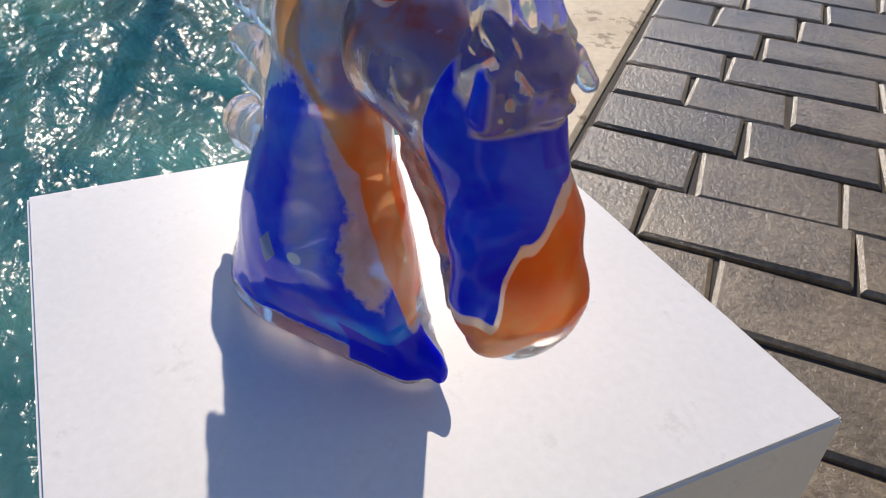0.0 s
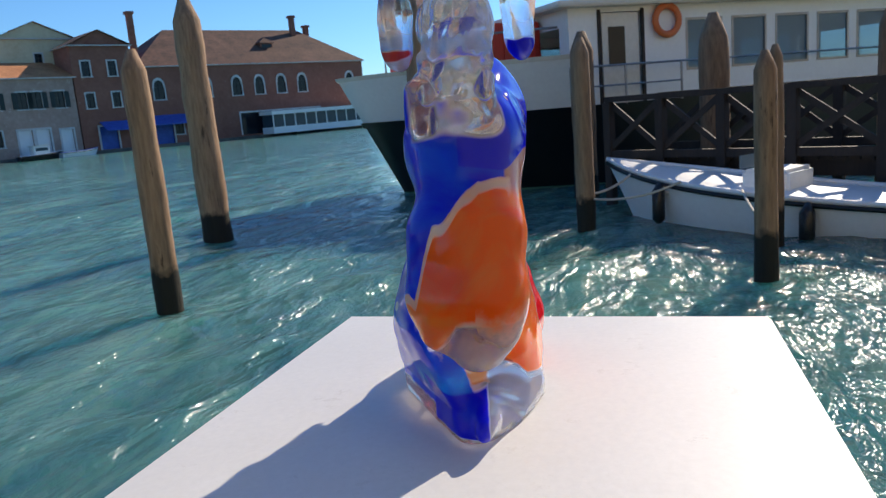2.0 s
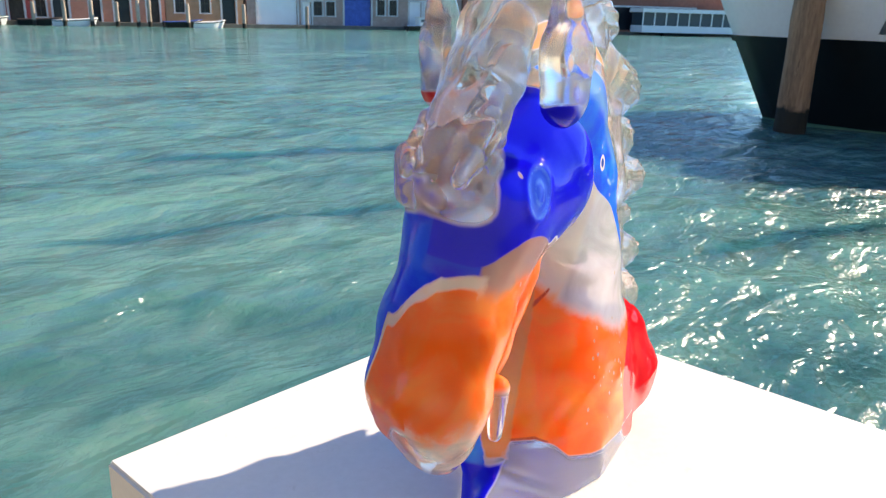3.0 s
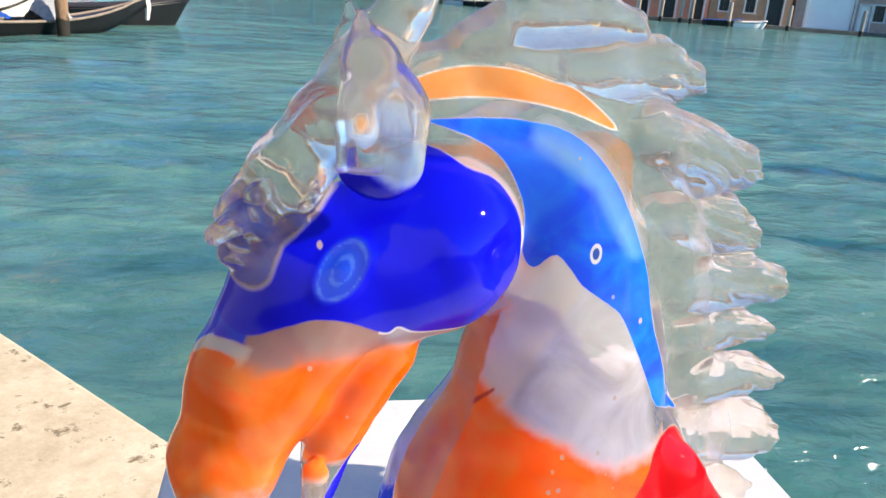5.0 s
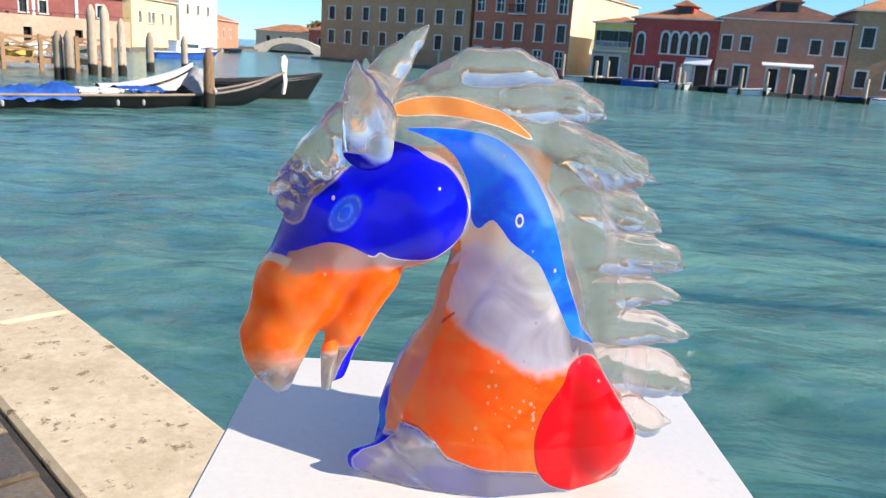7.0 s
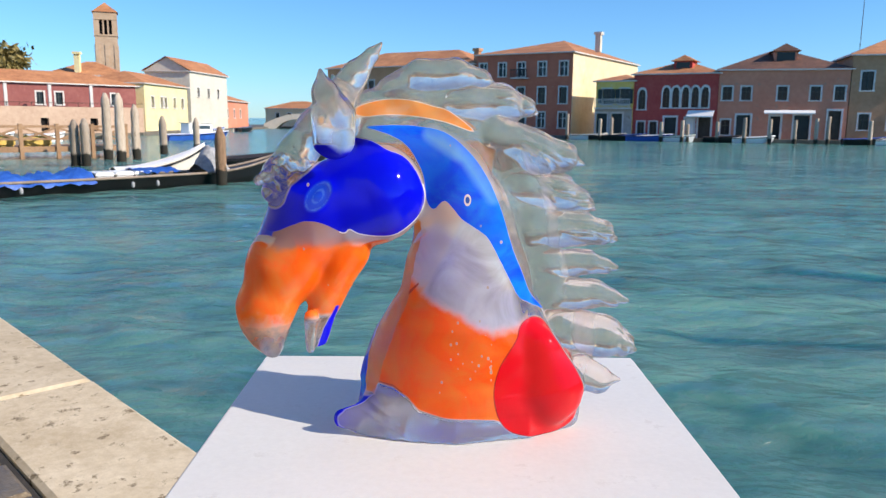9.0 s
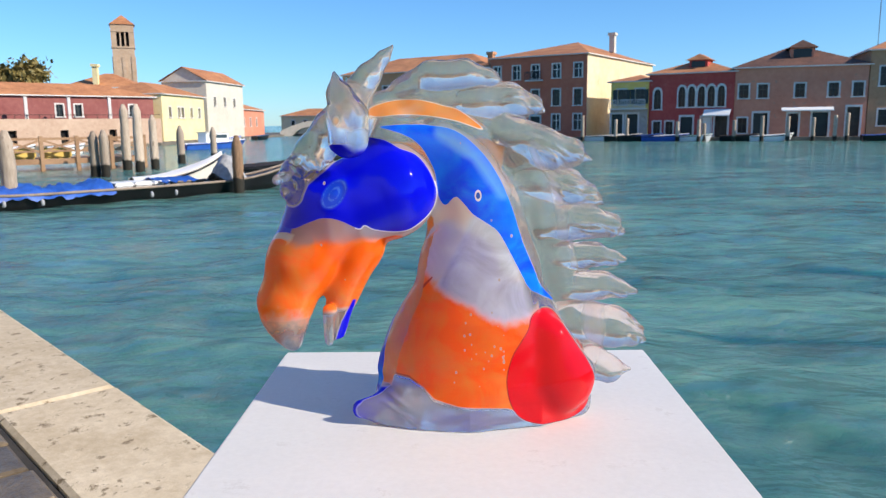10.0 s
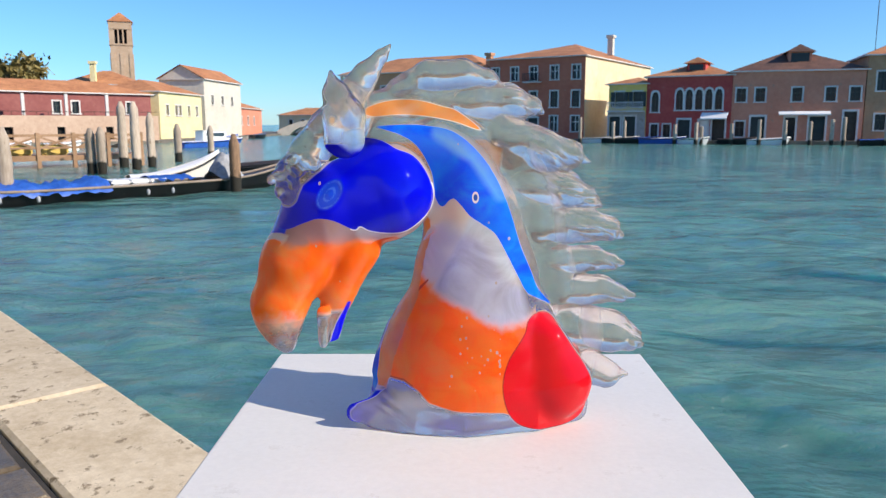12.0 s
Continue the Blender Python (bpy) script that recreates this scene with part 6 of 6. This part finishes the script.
for i, (x, y, top) in enumerate(((15.0, 88.0, 2.0), (18.4, 86.2, 1.5), (19.6, 85.9, 1.6), (24.3, 82.8, 1.2), (26.3, 81.9, 1.4), (26.9, 82.0, 1.0), (29.5, 80.4, 1.3), (32.0, 79.4, 1.7), (34.4, 78.8, 1.6),
                                 (36.6, 78.0, 1.5), (38.6, 77.6, 1.7), (39.6, 77.2, 1.9), (43.0, 75.6, 1.5), (49.0, 74.4, 1.6), (56.0, 72.4, 1.6), (-7.5, 103.0, 1.5), (-4.0, 101.0, 1.5), (1.0, 98.0, 1.5))):
    mooring_pile(x, y, top, 0.2, seed=60 + i, label="pale mooring pile before the houses across the canal", flat=True, wood=M_PALEPILE)


def arched_bridge():
    m = pose(-27.5, 156, WATER_Z)
    t = holder("bridge", m, "low pale stone bridge at the far end of the canal", "bridge")
    bm = bmesh.new()
    n, w = 12, 7.0
    for i in range(n):
        a, b = [-w + 2 * w * k / n for k in (i, i + 1)]
        za, zb = [1.0 + 2.0 * math.cos(v / w * math.pi / 2) for v in (a, b)]
        ua, ub = [max(0, 1.9 * math.sqrt(max(0, 1 - (v / 4.2) ** 2))) for v in (a, b)]
        for y0, y1 in ((-1.5, 1.5),):
            vs = [bm.verts.new(p) for p in ((a, y0, ua), (b, y0, ub), (b, y0, zb), (a, y0, za), (a, y1, ua), (b, y1, ub), (b, y1, zb), (a, y1, za))]
            for q in ((0, 1, 2, 3), (7, 6, 5, 4), (3, 2, 6, 7), (0, 4, 5, 1)):
                bm.faces.new([vs[j] for j in q])
    bmesh.ops.remove_doubles(bm, verts=bm.verts, dist=1e-4)
    part("arch", bm, P_WHITE, t)


arched_bridge()


def tree(x, y, z, height, spread, seed, label):
    rnd = random.Random(seed)
    t = holder("tree", pose(x, y, z), label, "tree", "trees behind the roofs")
    bm = bmesh.new()
    add_tube(bm, [(0, 0, 0), (0.2, 0, height * 0.3), (0.1, 0.2, height * 0.6)], [0.5, 0.4, 0.22], 8)
    tips = []
    for i in range(9):
        a = i * 2.4
        e = Vector((math.cos(a) * spread * rnd.uniform(0.4, 0.8), math.sin(a) * spread * 0.6, height * rnd.uniform(0.55, 0.9)))
        add_tube(bm, [(0.1, 0.1, height * (0.3 + 0.03 * i)), tuple(e * 0.6 + Vector((0, 0, height * 0.15))), tuple(e)], [0.2, 0.12, 0.05], 6)
        tips.append(e)
    part("trunk", bm, M_BARK, t)
    verts, faces = [], []
    for _ in range(7500):
        c = rnd.choice(tips) + Vector((rnd.gauss(0, spread * 0.19), rnd.gauss(0, spread * 0.18), rnd.gauss(0, height * 0.075)))
        s = rnd.uniform(0.30, 0.68)
        u = Vector((rnd.uniform(-1, 1), rnd.uniform(-1, 1), rnd.uniform(-1, 1))).normalized()
        v = u.cross(Vector((rnd.uniform(-1, 1), rnd.uniform(-1, 1), 1))).normalized()
        k = len(verts)
        verts += [tuple(c - u * s), tuple(c + v * s * 0.5), tuple(c + u * s), tuple(c - v * s * 0.5)]
        faces.append((k, k + 1, k + 2, k + 3))
    me = bpy.data.meshes.new("crown")
    me.from_pydata(verts, [], faces)
    me.materials.append(M_LEAF)
    new("crown", me).parent = t


tree(-67.5, 118, -0.6, 11.8, 5.0, 3, "olive-green autumn tree behind the red house")
tree(-73.5, 120, -0.6, 11.0, 5.0, 4, "olive-green autumn tree behind the red house")
tree(-24.0, 185, -0.6, 6.5, 4.0, 5, "small dark tree beyond the far houses")


# ---- paving pieces ----
def block(lo, hi, worn, seed):
    """A stone with chamfered, slightly uneven upper edges."""
    rnd = random.Random(seed)
    j = lambda a: rnd.uniform(-a * 1.3, a * 1.3)
    (x0, y0, z0), (x1, y1, z1) = lo, hi
    rim = [(x0 + j(0.007), y0 + j(0.007)), (x1 + j(0.007), y0 + j(0.007)), (x1 + j(0.007), y1 + j(0.007)), (x0 + j(0.007), y1 + j(0.007))]
    bm = bmesh.new()
    a = [bm.verts.new((x, y, z0)) for x, y in rim]
    b = [bm.verts.new((x, y, z1 - worn)) for x, y in rim]
    cx, cy = (x0 + x1) / 2, (y0 + y1) / 2
    c = [bm.verts.new((x + math.copysign(worn * 1.4, cx - x), y + math.copysign(worn * 1.4, cy - y), z1 + j(0.002))) for x, y in rim]
    for lower, upper in ((a, b), (b, c)):
        for i in range(4):
            bm.faces.new((lower[i], lower[(i + 1) % 4], upper[(i + 1) % 4], upper[i]))
    bm.faces.new(c)
    return bm


# long pale edge stones
cuts = [-19.0, -16.6, -14.1, -11.8, -9.2, -6.9, -4.5, -1.5, 1.2, 3.3, 5.6, 7.6, 9.9, 12.1, 14.6, 17.0, 19.3, 21.8, 24.0]
for k, (u0, u1) in enumerate(zip(cuts, cuts[1:])):
    part("edge_stone", block((u0 + 0.003, INNER, -0.30), (u1 - 0.003, EDGE, 0.0), 0.014, k), M_ISTRIA, quay_wall)

# grey slabs in courses across the quay
rnd = random.Random(11)
meshes = {}
count = 0
c = 0
for course in range(-24, 16):
    u0 = course * 0.325
    v = INNER - 0.03 + (0.0 if course % 2 else -0.0)
    first = True
    while v > -2.9 and count < 300:
        l = rnd.choice((0.33, 0.40, 0.47, 0.55, 0.63, 0.70))
        if first:
            l = (0.30, 0.55, 0.42)[course % 3]
            first = False
        key = (l, rnd.randrange(3))
        if key not in meshes:
            meshes[key] = mesh_of("slab", block((0, -l + 0.014, -0.12), (0.325 - 0.016, 0, 0.0), 0.010, len(meshes)), M_MASEGNI)
        if -6.9 < u0 < 4.6:
            ob = new("slab", meshes[key])
            ob.parent = pavement
            ob.matrix_local = pose(u0 + rnd.uniform(-0.003, 0.003), v, rnd.uniform(-0.007, 0.001), rnd.uniform(-0.9, 0.9), rnd.uniform(-0.9, 0.9), rnd.uniform(-1.0, 1.0))
            count += 1
        v -= l

# the rest of the paving, further from the plinth
verts, faces = [], []
rnd = random.Random(12)
for course in range(-80, 80):
    u0 = course * 0.325
    v = INNER - 0.03
    while v > -6.4:
        l = rnd.choice((0.36, 0.45, 0.54, 0.64))
        if not (-6.95 < u0 < 4.65 and v > -3.4):
            drop = rnd.uniform(0.0, 0.006)
            k = len(verts)
            for inset, z in ((0.0, -0.12), (0.0, -0.010 - drop), (0.013, -drop)):
                for x, y in ((u0 + inset, v - l + 0.014 + inset), (u0 + 0.309 - inset, v - l + 0.014 + inset), (u0 + 0.309 - inset, v - inset), (u0 + inset, v - inset)):
                    verts.append((x, y, z))
            for ring in (0, 4):
                for i in range(4):
                    j = (i + 1) % 4
                    faces.append((k + ring + i, k + ring + j, k + ring + 4 + j, k + ring + 4 + i))
            faces.append((k + 8, k + 9, k + 10, k + 11))
        v -= l
me = bpy.data.meshes.new("slab_rest")
me.from_pydata(verts, [], faces)
me.materials.append(M_MASEGNI)
rest = new("slab_rest", me)
rest.parent = pavement
tagged(rest, "", "", kind="stuff")
